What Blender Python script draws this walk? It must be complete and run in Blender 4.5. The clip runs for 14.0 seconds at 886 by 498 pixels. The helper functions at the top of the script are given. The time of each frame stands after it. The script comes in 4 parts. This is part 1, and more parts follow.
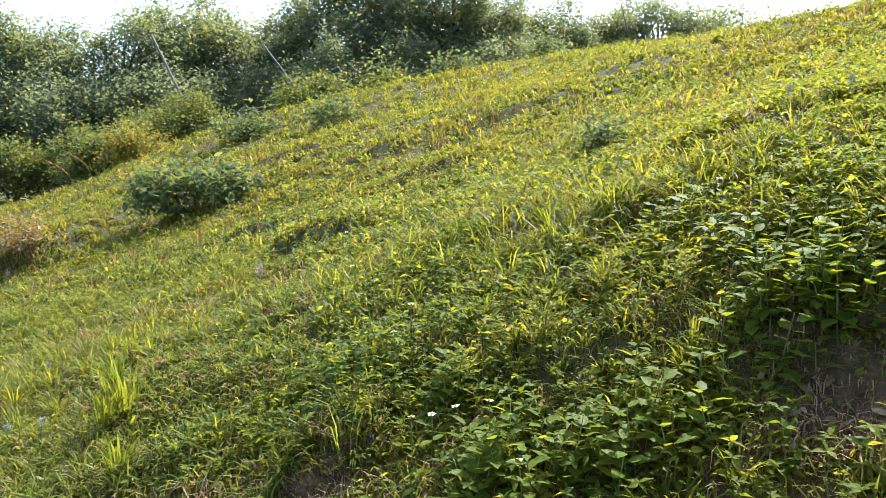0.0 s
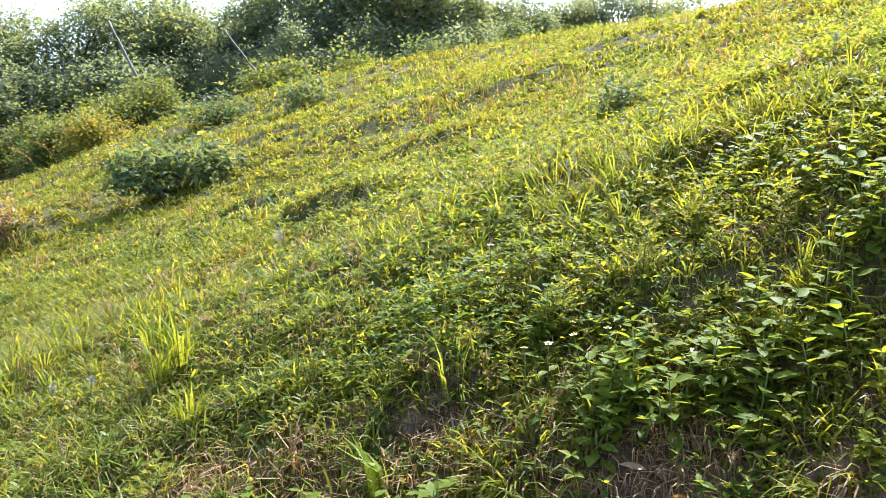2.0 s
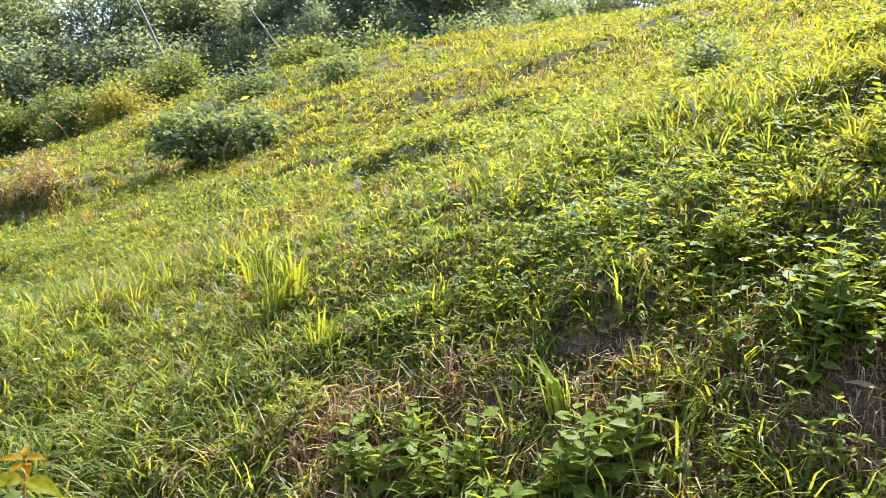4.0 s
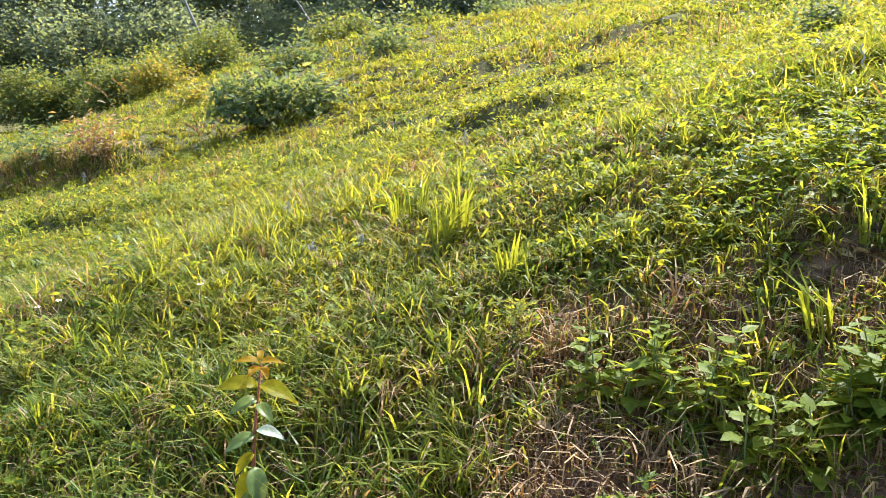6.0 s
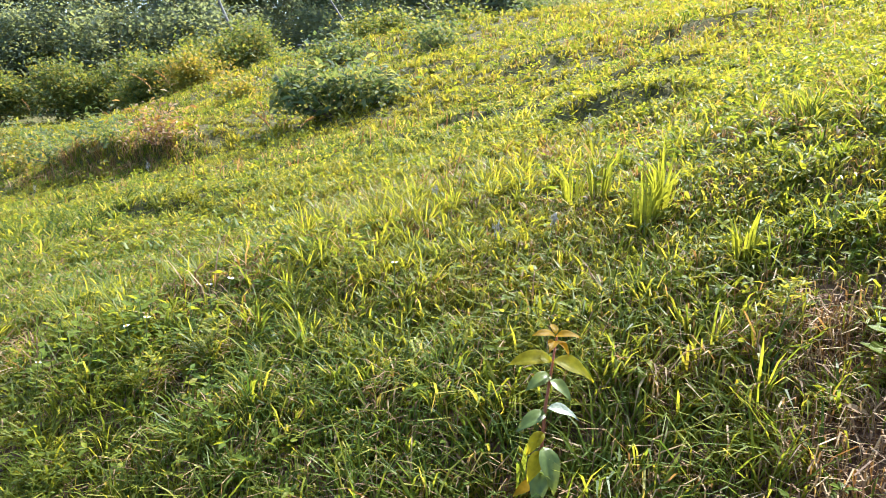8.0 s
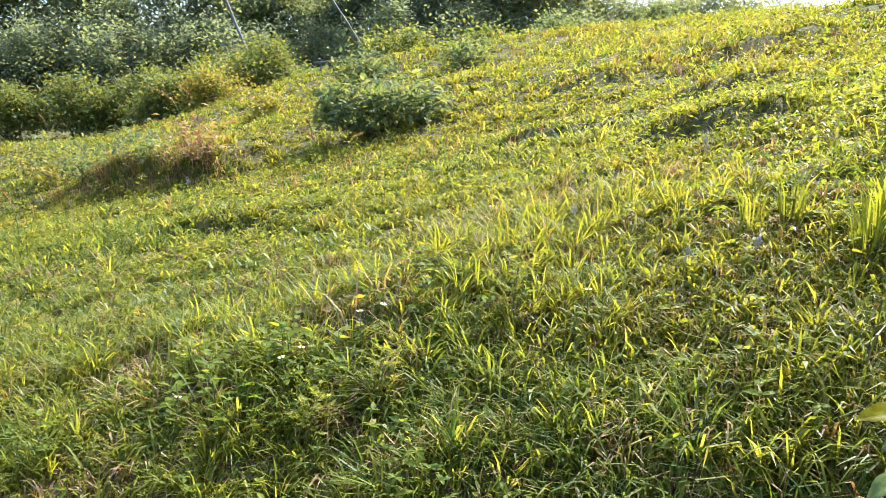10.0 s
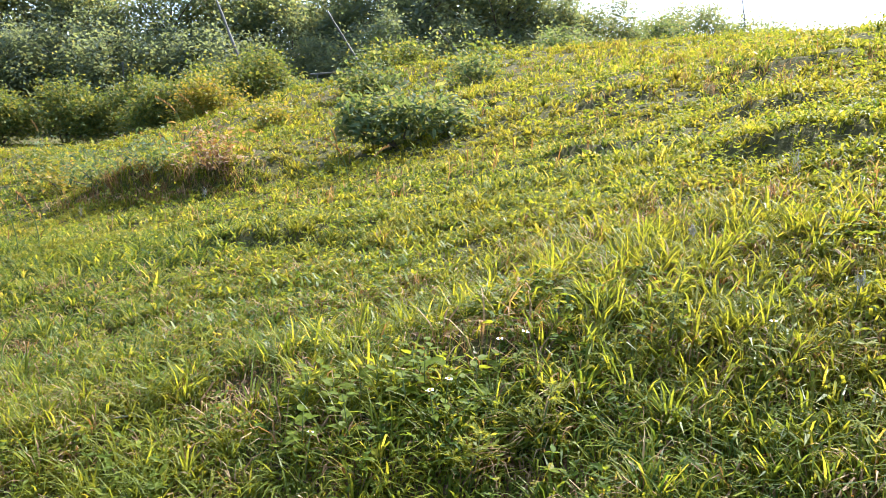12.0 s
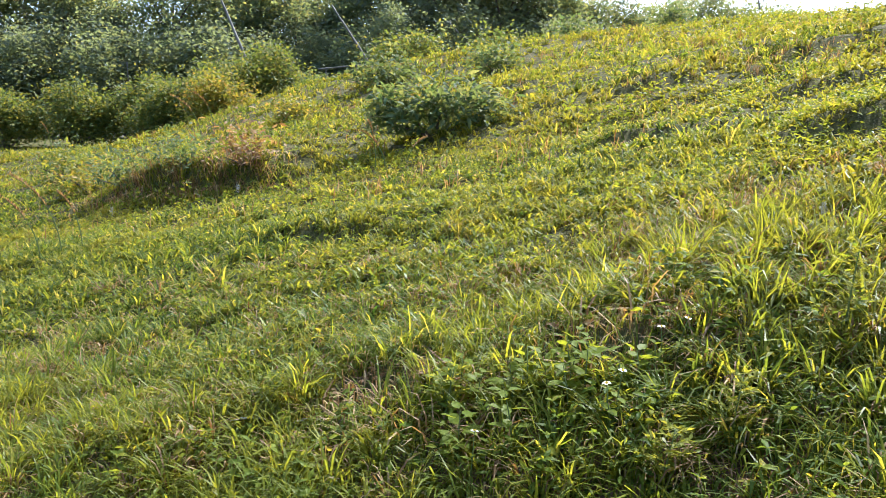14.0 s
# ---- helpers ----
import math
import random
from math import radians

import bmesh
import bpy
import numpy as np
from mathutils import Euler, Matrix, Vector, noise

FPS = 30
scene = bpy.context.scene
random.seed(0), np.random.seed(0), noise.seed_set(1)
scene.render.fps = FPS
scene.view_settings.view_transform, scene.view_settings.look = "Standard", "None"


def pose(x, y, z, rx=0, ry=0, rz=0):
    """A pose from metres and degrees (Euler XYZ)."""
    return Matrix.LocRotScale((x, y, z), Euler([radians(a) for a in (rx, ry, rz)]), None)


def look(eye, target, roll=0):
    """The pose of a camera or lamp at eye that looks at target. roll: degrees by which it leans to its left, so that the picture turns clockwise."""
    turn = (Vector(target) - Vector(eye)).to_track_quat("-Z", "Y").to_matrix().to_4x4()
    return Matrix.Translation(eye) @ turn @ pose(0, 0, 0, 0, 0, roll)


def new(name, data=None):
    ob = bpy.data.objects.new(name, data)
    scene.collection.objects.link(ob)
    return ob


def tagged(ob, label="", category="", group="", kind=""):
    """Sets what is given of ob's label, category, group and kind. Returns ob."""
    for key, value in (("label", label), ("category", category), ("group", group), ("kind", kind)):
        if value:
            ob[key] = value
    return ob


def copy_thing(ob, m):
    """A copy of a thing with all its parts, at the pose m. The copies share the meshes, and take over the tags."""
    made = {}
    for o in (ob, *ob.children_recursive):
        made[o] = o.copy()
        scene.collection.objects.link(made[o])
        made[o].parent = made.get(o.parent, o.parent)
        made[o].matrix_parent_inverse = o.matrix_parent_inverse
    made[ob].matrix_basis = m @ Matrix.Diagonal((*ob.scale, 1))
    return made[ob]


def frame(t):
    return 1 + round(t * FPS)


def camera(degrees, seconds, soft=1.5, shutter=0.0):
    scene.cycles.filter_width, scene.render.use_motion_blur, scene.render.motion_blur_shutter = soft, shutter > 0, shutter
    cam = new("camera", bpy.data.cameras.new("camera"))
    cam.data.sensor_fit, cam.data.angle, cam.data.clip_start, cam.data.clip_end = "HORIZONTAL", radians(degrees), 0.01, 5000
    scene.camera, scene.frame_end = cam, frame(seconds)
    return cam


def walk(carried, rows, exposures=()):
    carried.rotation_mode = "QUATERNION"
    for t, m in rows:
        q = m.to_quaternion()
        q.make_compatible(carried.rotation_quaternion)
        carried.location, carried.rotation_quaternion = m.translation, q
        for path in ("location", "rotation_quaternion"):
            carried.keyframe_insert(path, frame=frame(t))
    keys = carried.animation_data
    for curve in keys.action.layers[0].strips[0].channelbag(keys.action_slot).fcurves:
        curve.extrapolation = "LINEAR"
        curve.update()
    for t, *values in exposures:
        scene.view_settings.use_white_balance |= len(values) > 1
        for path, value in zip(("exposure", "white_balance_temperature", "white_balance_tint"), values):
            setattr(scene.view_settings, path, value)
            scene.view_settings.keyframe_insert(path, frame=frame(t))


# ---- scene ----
cam = camera(58.0, 14.0, soft=0.5)
PATH = [
    (0, (0.091, -0.072, 1.434), (0.199, 1.911, 1.199), -0.8),
    (0.5, (-0.005, -0.038, 1.402), (0.144, 1.942, 1.162), -0.6),
    (1, (-0.135, -0.018, 1.316), (0.055, 1.958, 1.071), -0.4),
    (1.5, (-0.281, 0.005, 1.25), (-0.074, 1.978, 0.999), -1.0),
    (2, (-0.441, 0.04, 1.209), (-0.234, 2.012, 0.948), -1.2),
    (2.5, (-0.549, 0.075, 1.176), (-0.348, 2.047, 0.908), -0.6),
    (3, (-0.68, 0.123, 1.094), (-0.486, 2.094, 0.821), -0.0),
    (3.2, (-0.748, 0.15, 1.033), (-0.557, 2.121, 0.756), 0.0),
    (5.3, (-1.397, 0.363, 0.797), (-1.252, 2.335, 0.5), 2.2),
    (5.5, (-1.483, 0.367, 0.748), (-1.342, 2.339, 0.446), 2.3),
    (6, (-1.664, 0.391, 0.637), (-1.532, 2.36, 0.315), 2.1),
    (6.5, (-1.821, 0.415, 0.611), (-1.695, 2.38, 0.264), 1.7),
    (7, (-2.036, 0.448, 0.601), (-1.929, 2.407, 0.216), 1.5),
    (7.5, (-2.245, 0.487, 0.577), (-2.142, 2.452, 0.214), 2.4),
    (8, (-2.462, 0.542, 0.498), (-2.369, 2.513, 0.172), 2.9),
    (8.5, (-2.637, 0.597, 0.457), (-2.559, 2.573, 0.156), 3.0),
    (9, (-2.841, 0.707, 0.459), (-2.782, 2.686, 0.178), 2.8),
    (9.2, (-2.938, 0.758, 0.471), (-2.876, 2.737, 0.189), 2.8),
    (11.3, (-3.602, 1.171, 0.311), (-3.473, 3.149, 0.042), 4.5),
    (11.5, (-3.694, 1.201, 0.328), (-3.561, 3.179, 0.063), 4.4),
    (12, (-3.874, 1.251, 0.366), (-3.743, 3.232, 0.125), 4.6),
    (12.5, (-4.0, 1.292, 0.343), (-3.871, 3.274, 0.106), 4.7),
    (13, (-4.15, 1.346, 0.302), (-4.025, 3.327, 0.058), 4.4),
    (13.5, (-4.287, 1.405, 0.277), (-4.17, 3.386, 0.024), 3.5),
    (14, (-4.433, 1.488, 0.27), (-4.308, 3.468, 0.012), 3.2),
]
walk(cam, [(t, look(eye, target, roll)) for t, eye, target, roll in PATH],
     exposures=[(0, 1.58, 5550, 10), (1.5, 1.82, 5550, 10), (3, 2.0, 5550, 10), (6.5, 1.92, 5850, 10), (9, 1.98, 5600, 10), (11.5, 1.8, 5800, 10.5), (12.5, 1.78, 5650, 10.5), (14, 1.57, 5600, 10)])

# ---- world, sun, exposure ----
SUN_AZ, SUN_EL = radians(34), radians(52)      # clockwise from +y, above the horizon
world = bpy.data.worlds.new("sky")
scene.world = world
world.use_nodes = True
wn = world.node_tree.nodes
sky = wn.new("ShaderNodeTexSky")
sky.sky_type = "NISHITA"
sky.sun_disc = False
sky.sun_elevation, sky.sun_rotation = SUN_EL, SUN_AZ
sky.air_density, sky.dust_density = 1.0, 2.5
world.node_tree.links.new(sky.outputs["Color"], wn["Background"].inputs["Color"])
wn["Background"].inputs["Strength"].default_value = 0.15

sun_data = bpy.data.lights.new("sun", "SUN")
sun_data.energy, sun_data.angle, sun_data.color = 4.3, radians(0.6), (1.0, 0.93, 0.80)
sun = new("sun", sun_data)
toward = Vector((math.sin(SUN_AZ) * math.cos(SUN_EL), math.cos(SUN_AZ) * math.cos(SUN_EL), math.sin(SUN_EL)))
sun.matrix_world = look(toward * 60, (0, 0, 0))


# ---- materials ----
def plain(name, rough=0.8):
    m = bpy.data.materials.new(name)
    m.use_nodes = True
    b = m.node_tree.nodes["Principled BSDF"]
    b.inputs["Roughness"].default_value = rough
    return m, m.node_tree.nodes, m.node_tree.links, b


def ramp(nodes, stops):
    r = nodes.new("ShaderNodeValToRGB")
    el = r.color_ramp.elements
    el[0].position, el[0].color = stops[0][0], (*stops[0][1], 1)
    el[1].position, el[1].color = stops[-1][0], (*stops[-1][1], 1)
    for p, c in stops[1:-1]:
        el.new(p).color = (*c, 1)
    return r


def leaf_material(name, stops, patch=None, patch_scale=0.5, through_light=0.45, rough=0.5, gain=1.5, fresh=None, gloss=0.25, blend=0.8):
    """Thin leaves: a colour for each leaf, larger patches of another tone, light shining through."""
    m, n, l, b = plain(name, rough)
    geo, tc = n.new("ShaderNodeNewGeometry"), n.new("ShaderNodeTexCoord")
    r = ramp(n, stops)
    l.new(geo.outputs["Random Per Island"], r.inputs["Fac"])
    colour = r.outputs["Color"]
    if patch:
        tex = n.new("ShaderNodeTexNoise")
        tex.inputs["Scale"].default_value, tex.inputs["Detail"].default_value = patch_scale, 3
        l.new(tc.outputs["Object"], tex.inputs["Vector"])
        fac = ramp(n, [(0.40, (0, 0, 0)), (0.56, (blend, blend, blend))])
        l.new(tex.outputs["Fac"], fac.inputs["Fac"])
        mix = n.new("ShaderNodeMixRGB")
        mix.inputs["Color2"].default_value = (*patch, 1)
        l.new(fac.outputs["Color"], mix.inputs["Fac"])
        l.new(colour, mix.inputs["Color1"])
        colour = mix.outputs["Color"]
    if fresh:
        # single plants of a fresher or duller green, about a hand's breadth across
        spots = n.new("ShaderNodeTexNoise")
        spots.inputs["Scale"].default_value, spots.inputs["Detail"].default_value = 3.6, 2
        l.new(tc.outputs["Object"], spots.inputs["Vector"])
        pick = ramp(n, [(0.50, (0, 0, 0)), (0.62, (0.5, 0.5, 0.5))])
        l.new(spots.outputs["Fac"], pick.inputs["Fac"])
        mix2 = n.new("ShaderNodeMixRGB")
        mix2.inputs["Color2"].default_value = (*fresh, 1)
        l.new(pick.outputs["Color"], mix2.inputs["Fac"])
        l.new(colour, mix2.inputs["Color1"])
        colour = mix2.outputs["Color"]
    fine = n.new("ShaderNodeTexNoise")
    fine.inputs["Scale"].default_value, fine.inputs["Detail"].default_value = 60, 2
    l.new(tc.outputs["Object"], fine.inputs["Vector"])
    tone = ramp(n, [(0.3, (0.7, 0.7, 0.7)), (0.7, (1.15, 1.15, 1.15))])
    l.new(fine.outputs["Fac"], tone.inputs["Fac"])
    mul = n.new("ShaderNodeMixRGB")
    mul.blend_type, mul.inputs["Fac"].default_value = "MULTIPLY", 1.0
    l.new(colour, mul.inputs["Color1"])
    l.new(tone.outputs["Color"], mul.inputs["Color2"])
    l.new(mul.outputs["Color"], b.inputs["Base Color"])
    b.inputs["Specular IOR Level"].default_value = gloss
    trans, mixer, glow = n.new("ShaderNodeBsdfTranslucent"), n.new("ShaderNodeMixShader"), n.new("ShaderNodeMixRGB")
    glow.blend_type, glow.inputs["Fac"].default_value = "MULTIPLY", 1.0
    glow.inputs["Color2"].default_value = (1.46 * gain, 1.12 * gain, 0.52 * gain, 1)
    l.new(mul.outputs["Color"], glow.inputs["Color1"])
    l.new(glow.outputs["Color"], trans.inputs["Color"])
    mixer.inputs["Fac"].default_value = through_light
    l.new(b.outputs["BSDF"], mixer.inputs[1])
    l.new(trans.outputs["BSDF"], mixer.inputs[2])
    l.new(mixer.outputs["Shader"], n["Material Output"].inputs["Surface"])
    return m


def rough_material(name, stops, scale, bump=0.4, rough=0.9, detail=6, stretch=(1, 1, 1)):
    m, n, l, b = plain(name, rough)
    b.inputs["Specular IOR Level"].default_value = 0.08 if rough > 0.7 else 0.4
    tc, mp, tex = n.new("ShaderNodeTexCoord"), n.new("ShaderNodeMapping"), n.new("ShaderNodeTexNoise")
    mp.inputs["Scale"].default_value = stretch
    l.new(tc.outputs["Object"], mp.inputs["Vector"])
    l.new(mp.outputs["Vector"], tex.inputs["Vector"])
    tex.inputs["Scale"].default_value, tex.inputs["Detail"].default_value = scale, detail
    r = ramp(n, stops)
    l.new(tex.outputs["Fac"], r.inputs["Fac"])
    l.new(r.outputs["Color"], b.inputs["Base Color"])
    tex2, bm = n.new("ShaderNodeTexNoise"), n.new("ShaderNodeBump")
    tex2.inputs["Scale"].default_value, tex2.inputs["Detail"].default_value = scale * 6, 4
    l.new(mp.outputs["Vector"], tex2.inputs["Vector"])
    bm.inputs["Strength"].default_value, bm.inputs["Distance"].default_value = bump, 0.03
    l.new(tex2.outputs["Fac"], bm.inputs["Height"])
    l.new(bm.outputs["Normal"], b.inputs["Normal"])
    return m


SOIL = rough_material("soil", [(0.3, (0.065, 0.036, 0.022)), (0.5, (0.14, 0.078, 0.046)), (0.7, (0.23, 0.14, 0.085))], 9, 1.0)


def add_thatch(m):
    """Yellow-brown thatch and moss over the soil wherever grass grows, up from the footpath bank."""
    n, l = m.node_tree.nodes, m.node_tree.links
    b = n["Principled BSDF"]
    soil = b.inputs["Base Color"].links[0].from_socket
    tc, sep = n.new("ShaderNodeTexCoord"), n.new("ShaderNodeSeparateXYZ")
    l.new(tc.outputs["Object"], sep.inputs["Vector"])
    up, wob, tot = n.new("ShaderNodeMath"), n.new("ShaderNodeTexNoise"), n.new("ShaderNodeMath")
    up.operation, up.inputs[1].default_value = "MULTIPLY_ADD", 0.33
    l.new(sep.outputs["X"], up.inputs[0])
    l.new(sep.outputs["Y"], up.inputs[2])
    wob.inputs["Scale"].default_value, wob.inputs["Detail"].default_value = 1.6, 4
    l.new(tc.outputs["Object"], wob.inputs["Vector"])
    tot.operation = "ADD"
    l.new(up.outputs["Value"], tot.inputs[0])
    l.new(wob.outputs["Fac"], tot.inputs[1])
    edge = n.new("ShaderNodeMapRange")
    edge.inputs["From Min"].default_value, edge.inputs["From Max"].default_value = 3.1, 3.7
    edge.inputs["To Max"].default_value = 0.85
    l.new(tot.outputs["Value"], edge.inputs["Value"])
    low, most = n.new("ShaderNodeMapRange"), n.new("ShaderNodeMath")
    low.inputs["From Min"].default_value, low.inputs["From Max"].default_value = -0.4, -1.1
    low.inputs["To Max"].default_value = 0.85
    l.new(tot.outputs["Value"], low.inputs["Value"])
    most.operation = "MAXIMUM"
    l.new(edge.outputs["Result"], most.inputs[0])
    l.new(low.outputs["Result"], most.inputs[1])
    fine = n.new("ShaderNodeTexNoise")
    fine.inputs["Scale"].default_value, fine.inputs["Detail"].default_value = 14, 6
    l.new(tc.outputs["Object"], fine.inputs["Vector"])
    r = ramp(n, [(0.3, (0.032, 0.038, 0.012)), (0.5, (0.07, 0.075, 0.02)), (0.7, (0.13, 0.115, 0.04))])
    l.new(fine.outputs["Fac"], r.inputs["Fac"])
    mix = n.new("ShaderNodeMixRGB")
    l.new(most.outputs["Value"], mix.inputs["Fac"])
    l.new(soil, mix.inputs["Color1"])
    l.new(r.outputs["Color"], mix.inputs["Color2"])
    l.new(mix.outputs["Color"], b.inputs["Base Color"])


add_thatch(SOIL)
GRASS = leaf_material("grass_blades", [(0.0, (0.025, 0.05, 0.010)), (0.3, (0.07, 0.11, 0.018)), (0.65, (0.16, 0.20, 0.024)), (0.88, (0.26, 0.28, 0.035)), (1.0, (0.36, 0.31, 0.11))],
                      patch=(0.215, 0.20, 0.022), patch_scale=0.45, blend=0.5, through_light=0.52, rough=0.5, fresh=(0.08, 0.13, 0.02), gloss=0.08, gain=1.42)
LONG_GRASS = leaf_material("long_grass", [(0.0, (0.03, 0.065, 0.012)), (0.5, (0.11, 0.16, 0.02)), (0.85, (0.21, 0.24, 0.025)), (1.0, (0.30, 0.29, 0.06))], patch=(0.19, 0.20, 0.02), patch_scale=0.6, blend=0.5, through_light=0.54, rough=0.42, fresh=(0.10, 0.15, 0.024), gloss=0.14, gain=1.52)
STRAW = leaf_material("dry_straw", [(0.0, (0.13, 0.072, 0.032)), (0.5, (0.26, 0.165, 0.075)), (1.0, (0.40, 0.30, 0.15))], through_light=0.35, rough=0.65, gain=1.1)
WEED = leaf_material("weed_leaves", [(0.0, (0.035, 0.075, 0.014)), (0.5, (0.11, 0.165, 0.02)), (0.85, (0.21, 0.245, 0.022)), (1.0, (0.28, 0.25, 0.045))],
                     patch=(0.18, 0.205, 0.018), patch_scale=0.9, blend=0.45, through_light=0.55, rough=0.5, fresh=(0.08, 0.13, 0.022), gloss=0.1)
SHRUB = leaf_material("shrub_leaves", [(0.0, (0.06, 0.10, 0.03)), (0.6, (0.11, 0.15, 0.035)), (1.0, (0.20, 0.20, 0.05))], through_light=0.48, rough=0.55)
GREY_SHRUB = leaf_material("grey_shrub_leaves", [(0.0, (0.055, 0.10, 0.045)), (0.6, (0.10, 0.145, 0.065)), (1.0, (0.17, 0.20, 0.09))], through_light=0.48, rough=0.6, gloss=0.15, gain=1.5)
YELLOW_SHRUB = leaf_material("yellow_leaves", [(0.0, (0.11, 0.15, 0.025)), (0.7, (0.20, 0.20, 0.03)), (1.0, (0.28, 0.20, 0.05))], through_light=0.45)
# distance haze is mixed into these leaf colours: bluer and brighter than plain foliage
TREE = leaf_material("hazy_tree_leaves", [(0.0, (0.07, 0.11, 0.075)), (0.6, (0.115, 0.16, 0.095)), (1.0, (0.19, 0.205, 0.09))], patch=(0.095, 0.135, 0.105), patch_scale=0.12, through_light=0.52, rough=0.6, gain=2.0)
BARK = rough_material("bark", [(0.3, (0.06, 0.045, 0.035)), (0.7, (0.17, 0.14, 0.11))], 3, 0.8, stretch=(1, 1, 0.2))
BAMBOO = rough_material("weathered_bamboo", [(0.3, (0.07, 0.06, 0.05)), (0.7, (0.14, 0.125, 0.10))], 2, 0.3, 0.6, stretch=(1, 1, 0.15))
STEM = rough_material("green_stem", [(0.3, (0.08, 0.11, 0.03)), (0.7, (0.14, 0.16, 0.05))], 20, 0.2)
RED_STEM = rough_material("red_stem", [(0.3, (0.16, 0.05, 0.02)), (0.7, (0.24, 0.08, 0.035))], 30, 0.2, 0.5)
PETAL = rough_material("white_petal", [(0.3, (0.70, 0.70, 0.66)), (0.7, (0.85, 0.85, 0.82))], 40, 0.1, 0.6)
POLLEN = rough_material("yellow_centre", [(0.3, (0.45, 0.28, 0.03)), (0.7, (0.6, 0.42, 0.06))], 200, 0.3)
PALE = rough_material("pale_plume", [(0.3, (0.26, 0.24, 0.20)), (0.7, (0.40, 0.38, 0.33))], 30, 0.2)
PAPER = rough_material("pale_litter", [(0.3, (0.55, 0.54, 0.50)), (0.7, (0.72, 0.71, 0.67))], 8, 0.2, 0.6)

# ---- the lie of the land ----
# height along the slope (at x = -2) and its cross fall to either side, against the distance up from the footpath
LAND_V = np.array([-900, -30, -8, -3, -0.5, 0.5, 1.6, 2.6, 3.6, 5, 8, 12, 17, 23, 30, 36, 45, 70, 150, 900], float)
LAND_A = np.array([-12, -6, -2.7, -1.47, -0.83, -0.81, -0.80, -0.35, -0.07, 0.03, 0.21, 0.50, 1.40, 2.2, 3.72, 3.72, 3.6, 2.87, -4, -20])
LAND_L = np.array([0.0, 0.1, 0.25, 0.275, 0.262, 0.253, 0.254, 0.271, 0.300, 0.288, 0.24, 0.26, 0.255, 0.262, 0.255, 0.24, 0.205, 0.118, 0.05, 0.0])
LAND_R = np.array([0.0, 0.1, 0.25, 0.275, 0.262, 0.253, 0.254, 0.271, 0.308, 0.35, 0.318, 0.295, 0.265, 0.205, 0.128, 0.19, 0.18, 0.119, 0.05, 0.0])
TAB_V = np.arange(-40, 160, 0.1)
KERNEL = np.exp(-np.linspace(-2, 2, 13) ** 2)
KERNEL /= KERNEL.sum()
TAB_A, TAB_L, TAB_R = (np.convolve(np.pad(np.interp(TAB_V, LAND_V, c), 6, mode="edge"), KERNEL, "valid") for c in (LAND_A, LAND_L, LAND_R))
# low banks with a steep face towards the path: x, y of the foot, turn in degrees, half length, height, reach behind
BANKS = [(-8.4, 15.7, -33, 2.0, 0.5, 2.4), (-0.9, 7.5, -46, 0.75, 0.22, 0.8), (-0.2, 2.78, -14, 0.2, 0.13, 0.4), (1.62, 2.36, -20, 0.5, 0.14, 0.7),
         (1.55, 3.75, -25, 0.7, 0.09, 0.5), (2.4, 4.6, -25, 0.7, 0.09, 0.6), (-3.5, 4.6, -25, 0.45, 0.08, 0.4), (0.6, 10.5, -30, 0.8, 0.12, 1.0),
         (-1.6, 10.2, -30, 0.8, 0.15, 0.8), (-5.2, 8.8, -30, 0.9, 0.12, 0.8), (2.2, 13.5, -25, 0.9, 0.15, 1.2), (-2.4, 18.5, -25, 0.9, 0.16, 1.2), (-0.4, 14.5, -25, 0.7, 0.12, 1.0)]


def bank_face(x, y):
    """Height that the banks add, and how much a place lies on one of their steep faces."""
    lift, face = 0 * x, 0 * x
    for bx, by, turn, half, h, reach in BANKS:
        c, q = math.cos(radians(turn)), math.sin(radians(turn))
        along, back = c * (x - bx) + q * (y - by), -q * (x - bx) + c * (y - by)
        w = np.exp(-(along / half) ** 4)
        steep = 0.8 * h + 0.06
        rise = np.clip(back / steep, 0, 1)
        rise = rise * rise * (3 - 2 * rise)
        lift = lift + h * w * rise * np.exp(-(np.maximum(back - steep, 0) / reach) ** 2)
        face = np.maximum(face, w * np.exp(-((back - 0.4 * steep) / (0.75 * steep)) ** 2))
    return lift, face


def upslope(x, y):
    return y + 0.33 * np.clip(x, -12, 6)


def wave(x, y, f, s):
    """Smooth irregular undulation in -1..1."""
    return (np.sin(f * x * 1.0 + 1.7 * s + 1.3 * np.sin(f * y * 0.7 + s)) + np.sin(f * y * 1.3 - 0.6 * s + 1.1 * np.sin(f * x * 0.8 + 2.1 * s))) / 2


def land(x, y):
    x, y = np.asarray(x, float), np.asarray(y, float)
    v = upslope(x, y)
    inner = (v > -39) & (v < 159)
    a, left, right = (np.where(inner, np.interp(v, TAB_V, t), np.interp(v, LAND_V, c)) for t, c in ((TAB_A, LAND_A), (TAB_L, LAND_L), (TAB_R, LAND_R)))
    # the cross fall is steeper on the rising side of the slope than on the terrace side
    rising = 0.5 * (x + 2 + np.sqrt((x + 2) ** 2 + 1)) - 0.5
    z = a + left * 22 * np.tanh((x + 2 - rising) / 22) + right * 22 * np.tanh(rising / 22)
    near = np.clip((v - 1.0) / 2, 0, 1)
    z = z + near * (0.035 * wave(x, y, 2.3, 1.0) + 0.03 * wave(x, y, 5.1, 2.0) + 0.016 * wave(x, y, 11.0, 6.0)) + 0.012 * wave(x, y, 9.0, 3.0)
    # the ground falls away to the hollow beyond the terrace
    z = z - 1.2 * np.clip((-8 - x) / 8, 0, 1) * np.clip((y - 20) / 14, 0, 1)
    return z + bank_face(x, y)[0]


